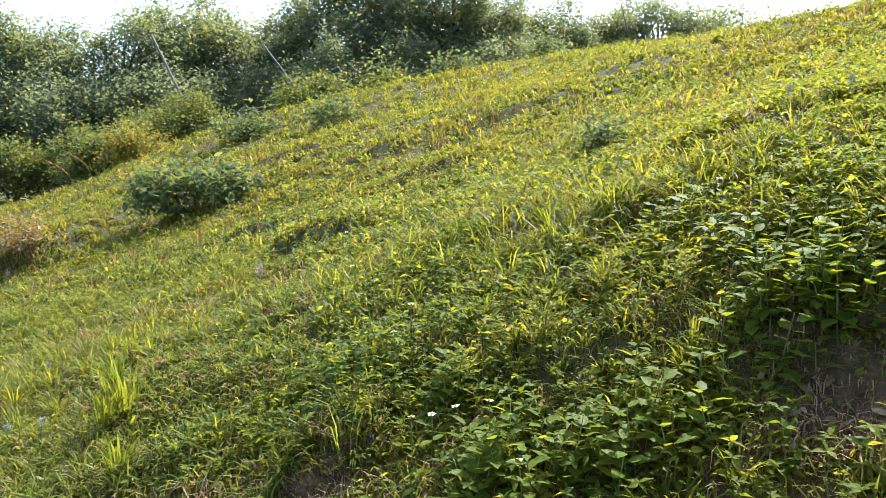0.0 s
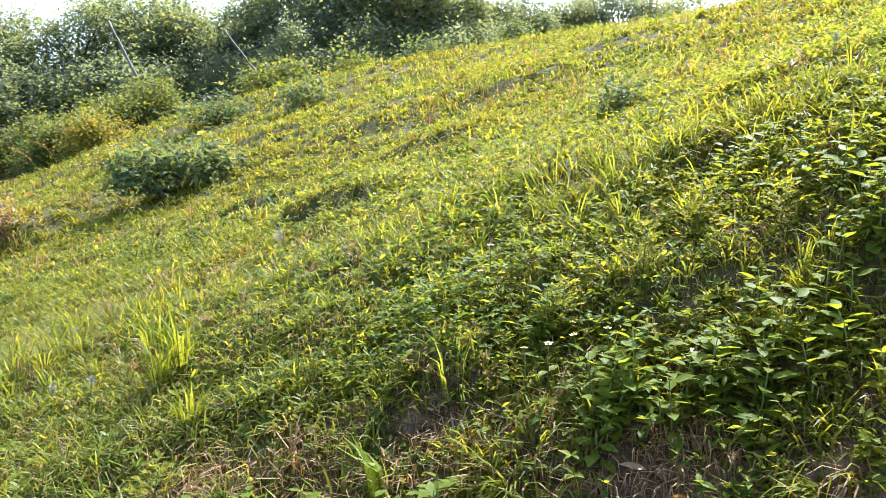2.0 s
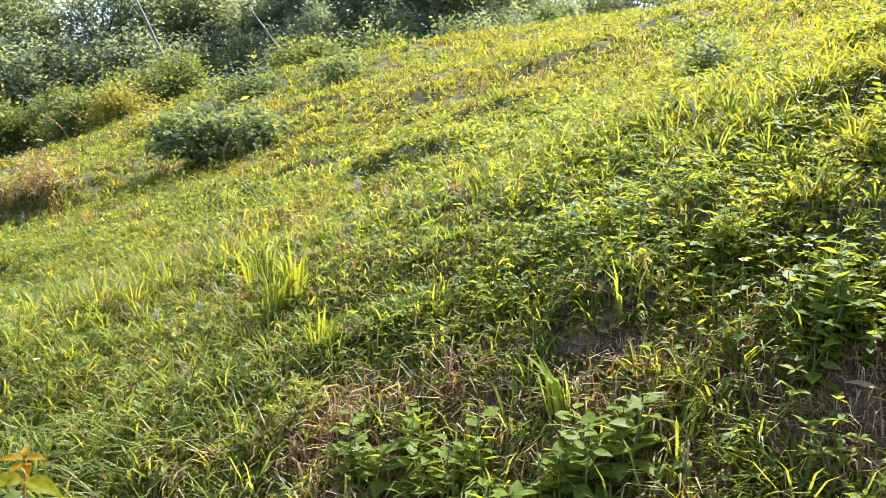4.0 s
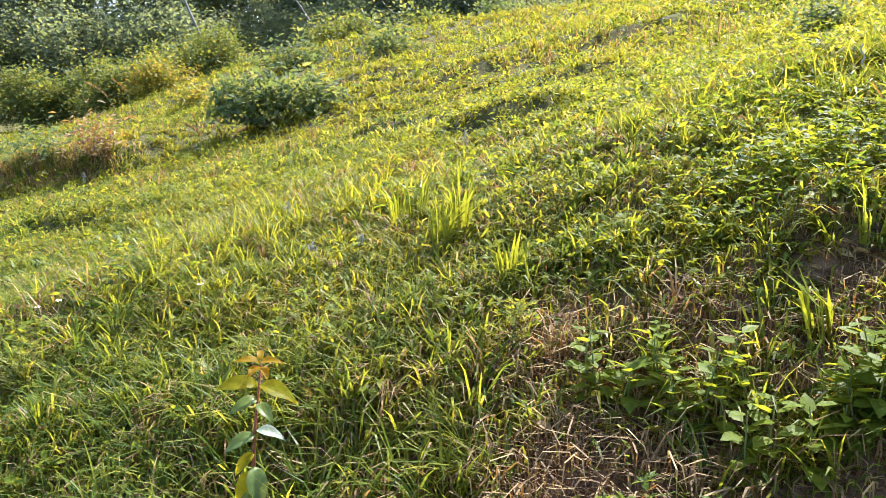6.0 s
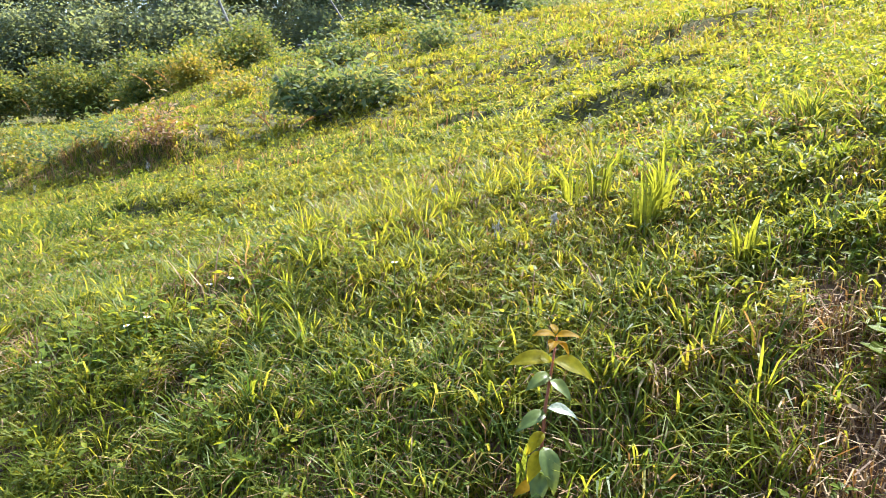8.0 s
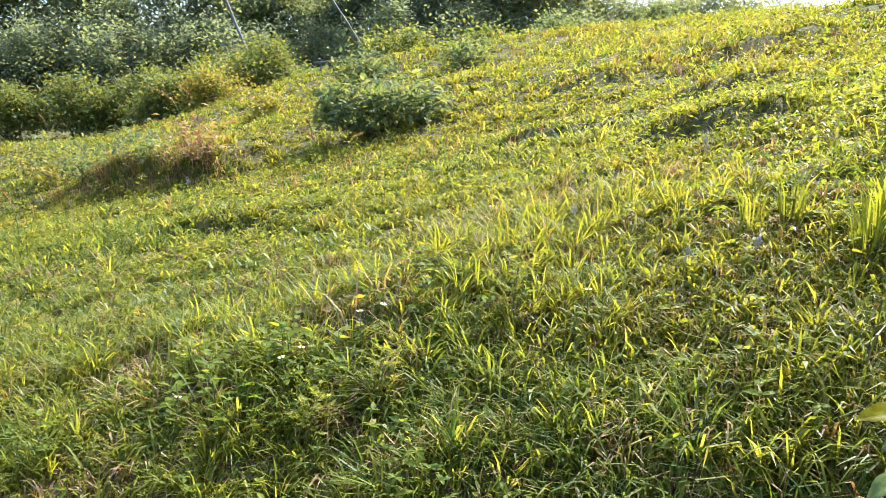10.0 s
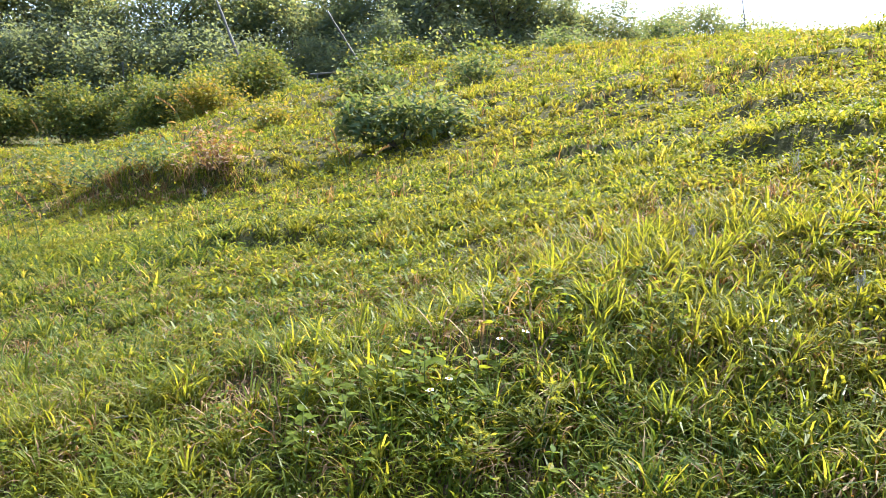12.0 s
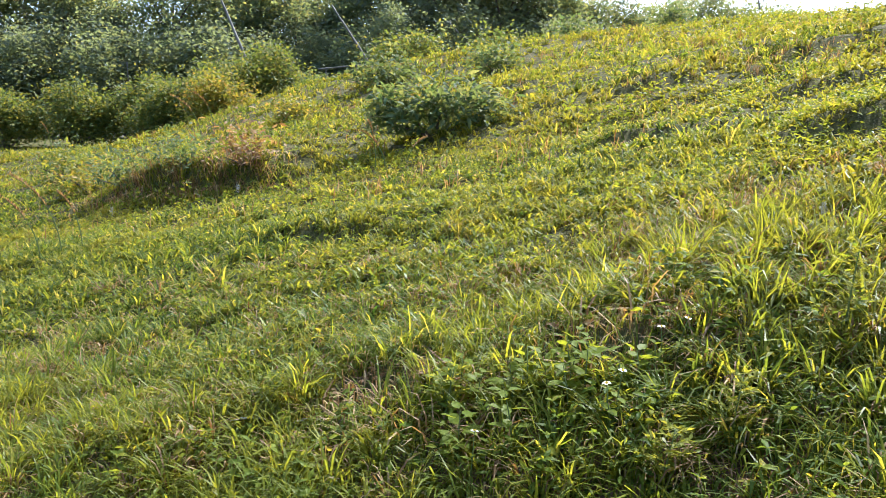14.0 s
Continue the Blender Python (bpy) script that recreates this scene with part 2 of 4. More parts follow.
def spread(lo, hi, step, far, growth=1.12):
    inner = list(np.arange(lo, hi + 1e-6, step))
    up, down, s = [hi], [lo], step
    while up[-1] < far or down[-1] > -far:
        s *= growth
        up.append(up[-1] + s), down.append(down[-1] - s)
    return np.array(down[:0:-1] + inner + up[1:])


def mesh_of(name, verts, faces, material, smooth=False):
    me = bpy.data.meshes.new(name)
    me.from_pydata(verts, [], faces)
    me.materials.append(material)
    if smooth:
        me.shade_smooth()
    return me


gx, gy = spread(-11, 6, 0.085, 900), spread(0, 17, 0.085, 900)
mx, my = np.meshgrid(gx, gy)
gv = np.stack([mx.ravel(), my.ravel(), land(mx.ravel(), my.ravel())], 1)
i = np.arange(len(gx) - 1)[None, :] + len(gx) * np.arange(len(gy) - 1)[:, None]
gf = np.stack([i, i + 1, i + 1 + len(gx), i + len(gx)], -1).reshape(-1, 4)
tagged(new("ground", mesh_of("ground", gv.tolist(), gf.tolist(), SOIL, True)), "dark brown soil of a grassy hillside with a bare footpath bank", "ground", kind="structure")

rng = np.random.default_rng(7)


# ---- grass ----
def blades(p, h, w, bend, turn=None):
    """Tapered, bent blades of three triangles each."""
    n = len(p)
    phi = rng.uniform(0, 2 * np.pi, n) if turn is None else turn
    lean = np.stack([np.cos(phi), np.sin(phi), 0 * phi], 1)
    tw = phi + np.pi / 2 + rng.normal(0, 0.5, n)
    side = np.stack([np.cos(tw), np.sin(tw), 0 * tw], 1) * (w / 2)[:, None]
    up = np.array([0, 0, 1.0])
    mid = p + up * (h * (0.58 - 0.12 * bend))[:, None] + lean * (h * 0.28 * bend)[:, None]
    tip = p + up * (h * (1.0 - 0.62 * bend))[:, None] + lean * (h * 0.85 * bend)[:, None]
    v = np.stack([p - side * 0.8, p + side * 0.8, mid - side, mid + side, tip], 1).reshape(-1, 3)
    k = 5 * np.arange(n)[:, None, None]
    f = (k + np.array([[0, 1, 3], [0, 3, 2], [2, 3, 4]])[None]).reshape(-1, 3)
    return v, f


def curved_blades(p, h, w, bend, phi=None, start=None):
    """Blades that arch over in three steps, five triangles each."""
    n = len(p)
    phi = rng.uniform(0, 2 * np.pi, n) if phi is None else phi
    lean = np.stack([np.cos(phi), np.sin(phi), 0 * phi], 1)
    tw = phi + np.pi / 2 + rng.normal(0, 0.4, n)
    side = np.stack([np.cos(tw), np.sin(tw), 0 * tw], 1) * (w / 2)[:, None]
    at, q = p.copy(), (0.12 * bend if start is None else start) + rng.normal(0, 0.06, n)
    rows = [at.copy()]
    for run in (0.34, 0.34, 0.32):
        at = at + lean * (np.sin(q) * h * run)[:, None] + np.array([0, 0, 1.0]) * (np.cos(q) * h * run)[:, None]
        rows.append(at.copy())
        q = q + bend * 0.62
    v = np.stack([rows[0] - side * 0.75, rows[0] + side * 0.75, rows[1] - side, rows[1] + side, rows[2] - side * 0.85, rows[2] + side * 0.85, rows[3]], 1).reshape(-1, 3)
    k = 7 * np.arange(n)[:, None, None]
    return v, (k + np.array([[0, 1, 3], [0, 3, 2], [2, 3, 5], [2, 5, 4], [4, 5, 6]])[None]).reshape(-1, 3)


def before_path(x, y):
    """Only the wedge of the slope that lies before the path."""
    return (x > -4.8 - 0.62 * (y - 1)) & (x < 0.8 + 0.66 * (y + 0.5))


def tussock_layer(name, count, box, per, tall, width, label, material, most=1.0, bend=(0.35, 1.3), bare=1.0):
    """Tussocks whose blades rise from one foot and arch outwards to all sides."""
    x, y = scatter(count, *box)
    ok = before_path(x, y) & (rng.random(count) < most * (1 - 0.7 * broad_share(x, y)) * (1 - bare * bareness(x, y)))
    x, y = x[ok], y[ok]
    size = rng.uniform(*tall, len(x)) * (0.9 + 0.4 * wave(x, y, 1.4, 3.0))
    lying, way = rng.random(len(x)) < 0.3, rng.uniform(0, 2 * np.pi, len(x))
    at = np.repeat(np.arange(len(x)), per)
    n = len(at)
    # a third of the tussocks is trodden over to one side
    phi = np.where(lying[at], way[at] + rng.normal(0, 0.5, n), rng.uniform(0, 2 * np.pi, n))
    out = size[at] * 0.22 * np.sqrt(rng.random(n))
    px, py = x[at] + np.cos(phi) * out, y[at] + np.sin(phi) * out
    p = np.stack([px, py, land(px, py) - 0.01], 1)
    start = np.where(lying[at], rng.uniform(0.5, 1.2, n), rng.uniform(0.0, 0.75, n))
    va, fa = curved_blades(p, size[at] * rng.uniform(0.5, 1.15, n), width * rng.uniform(0.6, 1.3, n), rng.uniform(*bend, n), phi, start)
    tagged(new(name, mesh_of(name, va.tolist(), fa.tolist(), material)), label, "grass", kind="stuff")


def scatter(count, x0, x1, y0, y1):
    """Random places between two distances up from the path."""
    x, v = rng.uniform(x0, x1, count), rng.uniform(y0, y1, count)
    return x, v - 0.33 * np.clip(x, -12, 6)


def broad_share(x, y):
    """How much of the cover is broad-leaved weeds rather than grass."""
    v = upslope(x, y)
    s = 1 / (1 + np.exp(-(x + 0.6 - 0.25 * (v - 3)) * 3.0))
    s *= np.clip((9 - v) / 4, 0.12, 1)
    patch = np.clip(wave(x, y, 1.7, 5.0) * 1.5 - 0.5, 0, 1) * 0.35 + 0.4 * np.exp(-(((x + 3.75) / 0.5) ** 2 + ((y - 4.25) / 0.35) ** 2))
    return np.clip(np.maximum(s * (0.75 + 0.35 * wave(x, y, 2.6, 7.0)), np.where(x < -1.2, 0.10, 0.16) + patch), 0, 0.62)


def bareness(x, y):
    """1 on bare soil: the footpath bank and a few worn patches."""
    v = upslope(x, y)
    path = np.clip((2.02 - v + 0.25 * wave(x, y, 3.1, 4.0)) / 0.5, 0, 1) * np.clip((x + 2.1) / 0.7, 0, 1)
    worn = np.clip(wave(x, y, 2.1, 9.0) * 2.2 - 1.25, 0, 1) * 0.7 * np.clip(0.6 - x, 0.15, 1)
    for sx, sy, r in ((1.52, 2.26, 0.2), (-1.05, 2.42, 0.3), (-0.2, 2.76, 0.1), (0.35, 2.22, 0.18), (-4.5, 5.0, 0.2), (-1.12, 2.97, 0.1)):
        path = np.maximum(path, 1.1 * np.exp(-(((x - sx) / (1.3 * r)) ** 2 + ((y - sy) / r) ** 2) ** 1.5))
    return np.clip(np.maximum(np.maximum(path, worn), 0.3 * bank_face(x, y)[1]), 0, 1)


def grass_layer(name, count, box, hmin, hmax, width, label, vmin, vmax, material=GRASS, keep=None, tufts=0, bend=(0.25, 1.1), maker=blades):
    x, y = scatter(count, *box)
    if tufts:
        c = rng.integers(0, count // tufts, count)
        x, y = x[c] + rng.normal(0, 0.035, count), y[c] + rng.normal(0, 0.035, count)
    v = upslope(x, y)
    chance = (1 - 0.75 * broad_share(x, y)) * (1 - 0.93 * bareness(x, y)) if keep is None else keep(x, y)
    ok = (v > vmin) & (v < vmax) & (rng.random(count) < chance)
    ok &= before_path(x, y)
    x, y = x[ok], y[ok]
    n = len(x)
    p = np.stack([x, y, land(x, y) - 0.01], 1)
    h = rng.uniform(hmin, hmax, n) * (0.85 + 0.35 * wave(x, y, 1.1, 3.0))
    va, fa = maker(p, h, rng.uniform(0.6, 1.3, n) * width, rng.uniform(*bend, n))
    tagged(new(name, mesh_of(name, va.tolist(), fa.tolist(), material)), label, "grass", kind="stuff")


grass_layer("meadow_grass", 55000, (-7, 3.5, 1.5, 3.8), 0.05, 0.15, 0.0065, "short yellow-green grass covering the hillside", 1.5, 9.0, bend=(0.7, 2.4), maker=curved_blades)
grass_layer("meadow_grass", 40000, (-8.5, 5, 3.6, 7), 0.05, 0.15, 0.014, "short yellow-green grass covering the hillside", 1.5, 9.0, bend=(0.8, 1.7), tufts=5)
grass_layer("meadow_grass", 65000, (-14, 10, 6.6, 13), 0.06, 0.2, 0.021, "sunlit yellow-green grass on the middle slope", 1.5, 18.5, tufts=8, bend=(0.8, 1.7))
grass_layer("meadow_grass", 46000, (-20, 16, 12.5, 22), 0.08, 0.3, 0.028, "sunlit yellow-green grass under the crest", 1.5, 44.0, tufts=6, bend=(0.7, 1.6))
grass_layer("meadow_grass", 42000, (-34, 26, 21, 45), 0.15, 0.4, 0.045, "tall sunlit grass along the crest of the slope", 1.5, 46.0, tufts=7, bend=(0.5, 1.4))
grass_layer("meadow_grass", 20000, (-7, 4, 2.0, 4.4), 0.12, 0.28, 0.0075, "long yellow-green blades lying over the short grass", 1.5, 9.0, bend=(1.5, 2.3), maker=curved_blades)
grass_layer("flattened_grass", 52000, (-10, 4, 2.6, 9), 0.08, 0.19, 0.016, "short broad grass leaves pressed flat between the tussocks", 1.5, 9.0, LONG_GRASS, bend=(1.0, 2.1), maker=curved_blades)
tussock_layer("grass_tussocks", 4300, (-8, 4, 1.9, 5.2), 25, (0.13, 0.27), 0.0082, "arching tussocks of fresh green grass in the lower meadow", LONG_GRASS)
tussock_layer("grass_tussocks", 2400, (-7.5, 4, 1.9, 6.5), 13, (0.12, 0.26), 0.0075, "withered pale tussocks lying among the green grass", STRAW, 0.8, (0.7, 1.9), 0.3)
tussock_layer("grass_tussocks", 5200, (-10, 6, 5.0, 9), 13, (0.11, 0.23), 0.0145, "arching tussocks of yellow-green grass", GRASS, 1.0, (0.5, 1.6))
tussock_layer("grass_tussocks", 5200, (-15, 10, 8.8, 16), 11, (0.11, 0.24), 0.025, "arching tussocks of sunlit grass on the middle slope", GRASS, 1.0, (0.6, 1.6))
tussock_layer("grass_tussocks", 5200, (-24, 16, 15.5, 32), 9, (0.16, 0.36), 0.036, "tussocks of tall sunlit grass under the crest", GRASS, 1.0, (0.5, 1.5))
grass_layer("dry_straw", 60000, (-7, 4, 1.0, 5), 0.08, 0.22, 0.0055, "dry brown straw lying between the green grass", 1.0, 9.0, STRAW, bend=(1.6, 2.4), maker=curved_blades,
            keep=lambda x, y: np.clip(0.4 + 0.5 * bareness(x, y), 0, 1))
grass_layer("dry_straw", 22000, (-2.2, 3.2, 0.9, 2.7), 0.08, 0.26, 0.005, "brown straw matted on the bare footpath bank", 0.8, 2.8, STRAW, bend=(1.7, 2.6), maker=curved_blades,
            keep=lambda x, y: np.clip(0.1 + bareness(x, y), 0, 1))
grass_layer("dry_straw", 34000, (-22, 16, 8.5, 32), 0.15, 0.42, 0.011, "dry stalks standing in the grass higher up", 1.0, 40.0, STRAW, bend=(0.2, 1.2), tufts=6,
            keep=lambda x, y: np.clip(0.3 + 0.5 * wave(x, y, 0.9, 11.0) + bank_face(x, y)[1], 0, 1))
grass_layer("dry_straw", 9000, (-11.5, -5.5, 11.5, 14.5), 0.15, 0.45, 0.012, "brown dry stalks hanging over a low grassy bank", 1.0, 40.0, STRAW, bend=(0.4, 1.5), tufts=7,
            keep=lambda x, y: np.clip(1.2 * bank_face(x, y)[1], 0, 1))
grass_layer("dry_straw", 26000, (-1.4, 3.2, 1.9, 5.2), 0.06, 0.2, 0.005, "dead roots and straw hanging down the broken edges of the bank", 1.0, 6.0, STRAW, bend=(1.6, 2.7), maker=curved_blades,
            keep=lambda x, y: np.clip(1.3 * bank_face(x, y)[1] - 0.2, 0, 1))
grass_layer("bank_grass", 12000, (-11.5, -5.5, 11.5, 14.5), 0.15, 0.4, 0.014, "dull green grass hanging over a low bank", 1.0, 40.0, LONG_GRASS, bend=(0.4, 1.5), tufts=7,
            keep=lambda x, y: np.clip(1.2 * bank_face(x, y)[1], 0, 1))


# ---- broad leaves ----
LEAF_V = np.array([(0, 0, 0), (-0.3, 0.28, 0.03), (0.3, 0.28, 0.03), (-0.26, 0.62, 0.02), (0.26, 0.62, 0.02), (0, 1, -0.10), (0, 0.28, -0.02), (0, 0.62, -0.03)])
LEAF_F = np.array([(0, 6, 1), (0, 2, 6), (1, 6, 7), (1, 7, 3), (6, 2, 4), (6, 4, 7), (3, 7, 5), (7, 4, 5)])
LEAF4_V = np.array([(0, 0, 0), (-0.36, 0.45, 0.05), (0.36, 0.45, 0.05), (0, 1, -0.05)])
LEAF4_F = np.array([(0, 2, 3), (0, 3, 1)])


def fine_leaf():
    """A pointed oval leaf with a sunk midrib, raised halves and a drooping tip."""
    rows, verts, faces = 8, [], []
    for r in range(rows + 1):
        q = r / rows
        half = 0.36 * math.sin(math.pi * q ** 0.8) ** 0.9 * (1 - 0.25 * q) + 0.004
        for c in (-1, -0.5, 0, 0.5, 1):
            verts.append((c * half, q, 0.22 * half * (1 - (1 - abs(c)) ** 2) + 0.10 * math.sin(math.pi * q) - 0.16 * q * q + 0.02 * math.sin(9 * q + c)))
    for r in range(rows):
        for c in range(4):
            i0 = r * 5 + c
            faces += [(i0, i0 + 1, i0 + 6), (i0, i0 + 6, i0 + 5)]
    return np.array(verts), np.array(faces)


FINE_LEAF = fine_leaf()


def leaves(p, size, yaw, pitch, roll, width=0.75, shape=(LEAF_V, LEAF_F)):
    """Leaves at p, pointing along yaw and pitch (up)."""
    lv, lf = shape
    n = len(p)
    cy, sy, cp, sp = np.cos(yaw), np.sin(yaw), np.cos(pitch), np.sin(pitch)
    ahead = np.stack([cy * cp, sy * cp, sp], 1)
    right0 = np.stack([sy, -cy, 0 * cy], 1)
    up0 = np.cross(right0, ahead)
    cr, sr = np.cos(roll)[:, None], np.sin(roll)[:, None]
    right, up = cr * right0 + sr * up0, cr * up0 - sr * right0
    s = size[:, None, None]
    v = p[:, None, :] + s * (lv[None, :, 0:1] * width * right[:, None] + lv[None, :, 1:2] * ahead[:, None] + lv[None, :, 2:3] * up[:, None])
    k = len(lv) * np.arange(n)[:, None, None]
    return v.reshape(-1, 3), (k + lf[None]).reshape(-1, 3)


def weed_layer(count, box, label, size, tall, vmin, vmax, per, shape):
    x, y = scatter(count, *box)
    v = upslope(x, y)
    ok = (v > vmin) & (v < vmax) & (rng.random(count) < broad_share(x, y) * (1 - 0.9 * bareness(x, y)))
    ok &= before_path(x, y)
    x, y = x[ok], y[ok]
    n = len(x)
    h = rng.uniform(*tall, n)
    at = np.repeat(np.arange(n), per)
    m = len(at)
    level = rng.uniform(0.25, 1.0, m)
    yaw = rng.uniform(0, 2 * np.pi, m)
    lean = rng.normal(0, 0.25, (n, 2))
    hz = h[at] * level
    out = 0.02 + 0.015 * rng.random(m)
    px = x[at] + lean[at, 0] * hz + np.cos(yaw) * out
    py = y[at] + lean[at, 1] * hz + np.sin(yaw) * out
    p = np.stack([px, py, land(x, y)[at] + hz], 1)
    va, fa = leaves(p, rng.uniform(*size, m) * (1.15 - 0.45 * level), yaw, rng.uniform(-0.6, 0.7, m), rng.normal(0, 0.5, m), 0.62, shape)
    tagged(new("broadleaf_weeds", mesh_of("broadleaf_weeds", va.tolist(), fa.tolist(), WEED)), label, "weeds", kind="stuff")


weed_layer(30000, (-7, 4.5, 1.8, 7.5), "tiny low leaves creeping between the grass", (0.018, 0.042), (0.02, 0.12), 1.7, 7.5, 5, (LEAF4_V, LEAF4_F))
LANCE_V = np.array([(0, 0, 0), (-0.17, 0.22, 0.03), (0.17, 0.22, 0.03), (-0.2, 0.5, 0.03), (0.2, 0.5, 0.03), (0, 1, -0.16), (0, 0.22, 0.0), (0, 0.5, 0.0)])


def whorl_layer(count, box, label, size, tall, tiers, shape, share=1.0):
    """Upright weeds with tiers of spreading, drooping leaves on a thin stem."""
    x, y = scatter(count, *box)
    lump = 0.55 + 0.6 * wave(x, y, 3.7, 4.4)
    ok = before_path(x, y) & (rng.random(count) < share * lump * 1.4 * broad_share(x, y) * (1 - 0.97 * bareness(x, y)))
    x, y, lump = x[ok], y[ok], lump[ok]
    n = len(x)
    h = rng.uniform(*tall, n) * (0.55 + 0.6 * np.clip(lump, 0, 1))
    lean, turn = rng.normal(0, 0.22, (n, 2)), rng.uniform(0, 2 * np.pi, n)
    z0 = land(x, y)
    va, fa = [], []
    total = 0
    for k in range(tiers):
        f = 0.35 + 0.65 * k / (tiers - 1)
        for j in range(5 if k == tiers - 1 else 4):
            yaw = turn + 0.8 * k + j * 2 * np.pi / (5 if k == tiers - 1 else 4) + rng.normal(0, 0.25, n)
            hz = h * f
            p = np.stack([x + lean[:, 0] * hz, y + lean[:, 1] * hz, z0 + hz], 1)
            v1, f1 = leaves(p, rng.uniform(*size, n) * (1.15 - 0.35 * f), yaw, rng.normal(0.25 * f - 0.05, 0.28, n), rng.normal(0, 0.35, n), 1.0, shape)
            va.append(v1), fa.append(f1 + total)
            total += len(v1)
    foot = np.stack([x, y, z0 - 0.01], 1)
    v1, f1 = blades(foot, h, np.full(n, 0.004), np.clip(np.hypot(lean[:, 0], lean[:, 1]), 0, 0.3), np.arctan2(lean[:, 1], lean[:, 0]))
    va.append(v1), fa.append(f1 + total)
    tagged(new("broadleaf_weeds", mesh_of("broadleaf_weeds", np.concatenate(va).tolist(), np.concatenate(fa).tolist(), WEED)), label, "weeds", kind="stuff")


whorl_layer(13000, (-6, 4.5, 1.75, 4.6), "green weeds with whorls of pointed leaves thick on the bank", (0.032, 0.068), (0.05, 0.18), 3, (LANCE_V, LEAF_F), 0.55)
whorl_layer(9000, (-8, 6, 4.5, 8), "green weeds with whorls of pointed leaves on the slope", (0.035, 0.07), (0.06, 0.2), 3, (LEAF4_V * (0.6, 1, 1), LEAF4_F), 0.42)
weed_layer(9000, (-6, 4.5, 1.7, 5.6), "low green broad-leaved weeds growing thick on the bank", (0.026, 0.06), (0.04, 0.15), 1.7, 5.8, 8, (LEAF_V, LEAF_F))
weed_layer(22000, (-13, 9, 5.3, 13), "green broad-leaved weeds higher up the slope", (0.035, 0.075), (0.05, 0.22), 5.3, 13, 9, (LEAF4_V, LEAF4_F))
weed_layer(16000, (-20, 16, 11.5, 34), "clumps of leafy weeds towards the crest", (0.07, 0.13), (0.08, 0.4), 11.5, 36, 10, (LEAF4_V, LEAF4_F))


def litter(count, box):
    """Dead leaves and bits of leaf lying flat on the bare soil."""
    x, y = scatter(count, *box)
    ok = before_path(x, y) & (rng.random(count) < np.clip(0.06 + bareness(x, y) + 0.6 * bank_face(x, y)[1], 0, 1))
    x, y = x[ok], y[ok]
    n = len(x)
    p = np.stack([x, y, land(x, y) + rng.uniform(0.004, 0.03, n)], 1)
    va, fa = leaves(p, rng.uniform(0.02, 0.07, n), rng.uniform(0, 6.28, n), rng.normal(0, 0.3, n), rng.normal(0, 0.5, n), 0.7, (LEAF_V, LEAF_F))
    tagged(new("leaf_litter", mesh_of("leaf_litter", va.tolist(), fa.tolist(), STRAW)), "dead brown leaves lying on the bare soil", "leaf litter", kind="stuff")


def clods(count, box):
    """Crumbs of earth and small stones on the bare soil."""
    x, y = scatter(count, *box)
    ok = before_path(x, y) & (rng.random(count) < np.clip(bareness(x, y) + bank_face(x, y)[1], 0, 1))
    x, y = x[ok], y[ok]
    n = len(x)
    r = 0.004 + 0.02 * rng.random(n) ** 3
    ball = np.array([(1, 0, 0), (0.3, 0.9, 0), (-0.8, 0.5, 0), (-0.7, -0.6, 0), (0.4, -0.9, 0), (0.1, 0, 0.8), (0, 0, -0.6)])
    tri = np.array([(0, 1, 5), (1, 2, 5), (2, 3, 5), (3, 4, 5), (4, 0, 5), (1, 0, 6), (2, 1, 6), (3, 2, 6), (4, 3, 6), (0, 4, 6)])
    turn = rng.uniform(0, 6.28, n)
    c, q = np.cos(turn)[:, None], np.sin(turn)[:, None]
    b = ball[None] * rng.uniform(0.7, 1.3, (n, 7, 3)) * r[:, None, None]
    v = np.stack([c * b[:, :, 0] - q * b[:, :, 1], q * b[:, :, 0] + c * b[:, :, 1], b[:, :, 2]], 2) + np.stack([x, y, land(x, y)], 1)[:, None]
    f = 7 * np.arange(n)[:, None, None] + tri[None]
    tagged(new("soil_crumbs", mesh_of("soil_crumbs", v.reshape(-1, 3).tolist(), f.reshape(-1, 3).tolist(), SOIL)), "brown crumbs of earth on the footpath bank", "soil", kind="stuff")


litter(14000, (-6, 3.2, 0.9, 5))
clods(22000, (-3, 3.2, 0.9, 4))


# ---- helpers for single things ----
def part(name, bm, material, parent, label=""):
    me = bpy.data.meshes.new(name)
    bm.to_mesh(me)
    bm.free()
    me.materials.append(material)
    ob = new(name, me)
    ob.parent = parent
    if label:
        tagged(ob, label)
    return ob


def part_np(name, verts, faces, material, parent, label=""):
    ob = new(name, mesh_of(name, verts.tolist(), faces.tolist(), material))
    ob.parent = parent
    if label:
        tagged(ob, label)
    return ob


def tube(points, radii, sides=7):
    """A tapered tube along points."""
    bm = bmesh.new()
    rings = []
    for k, (p, r) in enumerate(zip(points, radii)):
        p = Vector(p)
        a, b = Vector(points[max(k - 1, 0)]), Vector(points[min(k + 1, len(points) - 1)])
        d = (b - a).normalized()
        s = d.orthogonal().normalized()
        t = d.cross(s)
        rings.append([bm.verts.new(p + (s * math.cos(q) + t * math.sin(q)) * r) for q in (2 * math.pi * j / sides for j in range(sides))])
    for ra, rb in zip(rings, rings[1:]):
        for j in range(sides):
            f = bm.faces.new((ra[j], ra[(j + 1) % sides], rb[(j + 1) % sides], rb[j]))
            f.smooth = True
    bm.faces.new(rings[0][::-1]), bm.faces.new(rings[-1])
    return bm


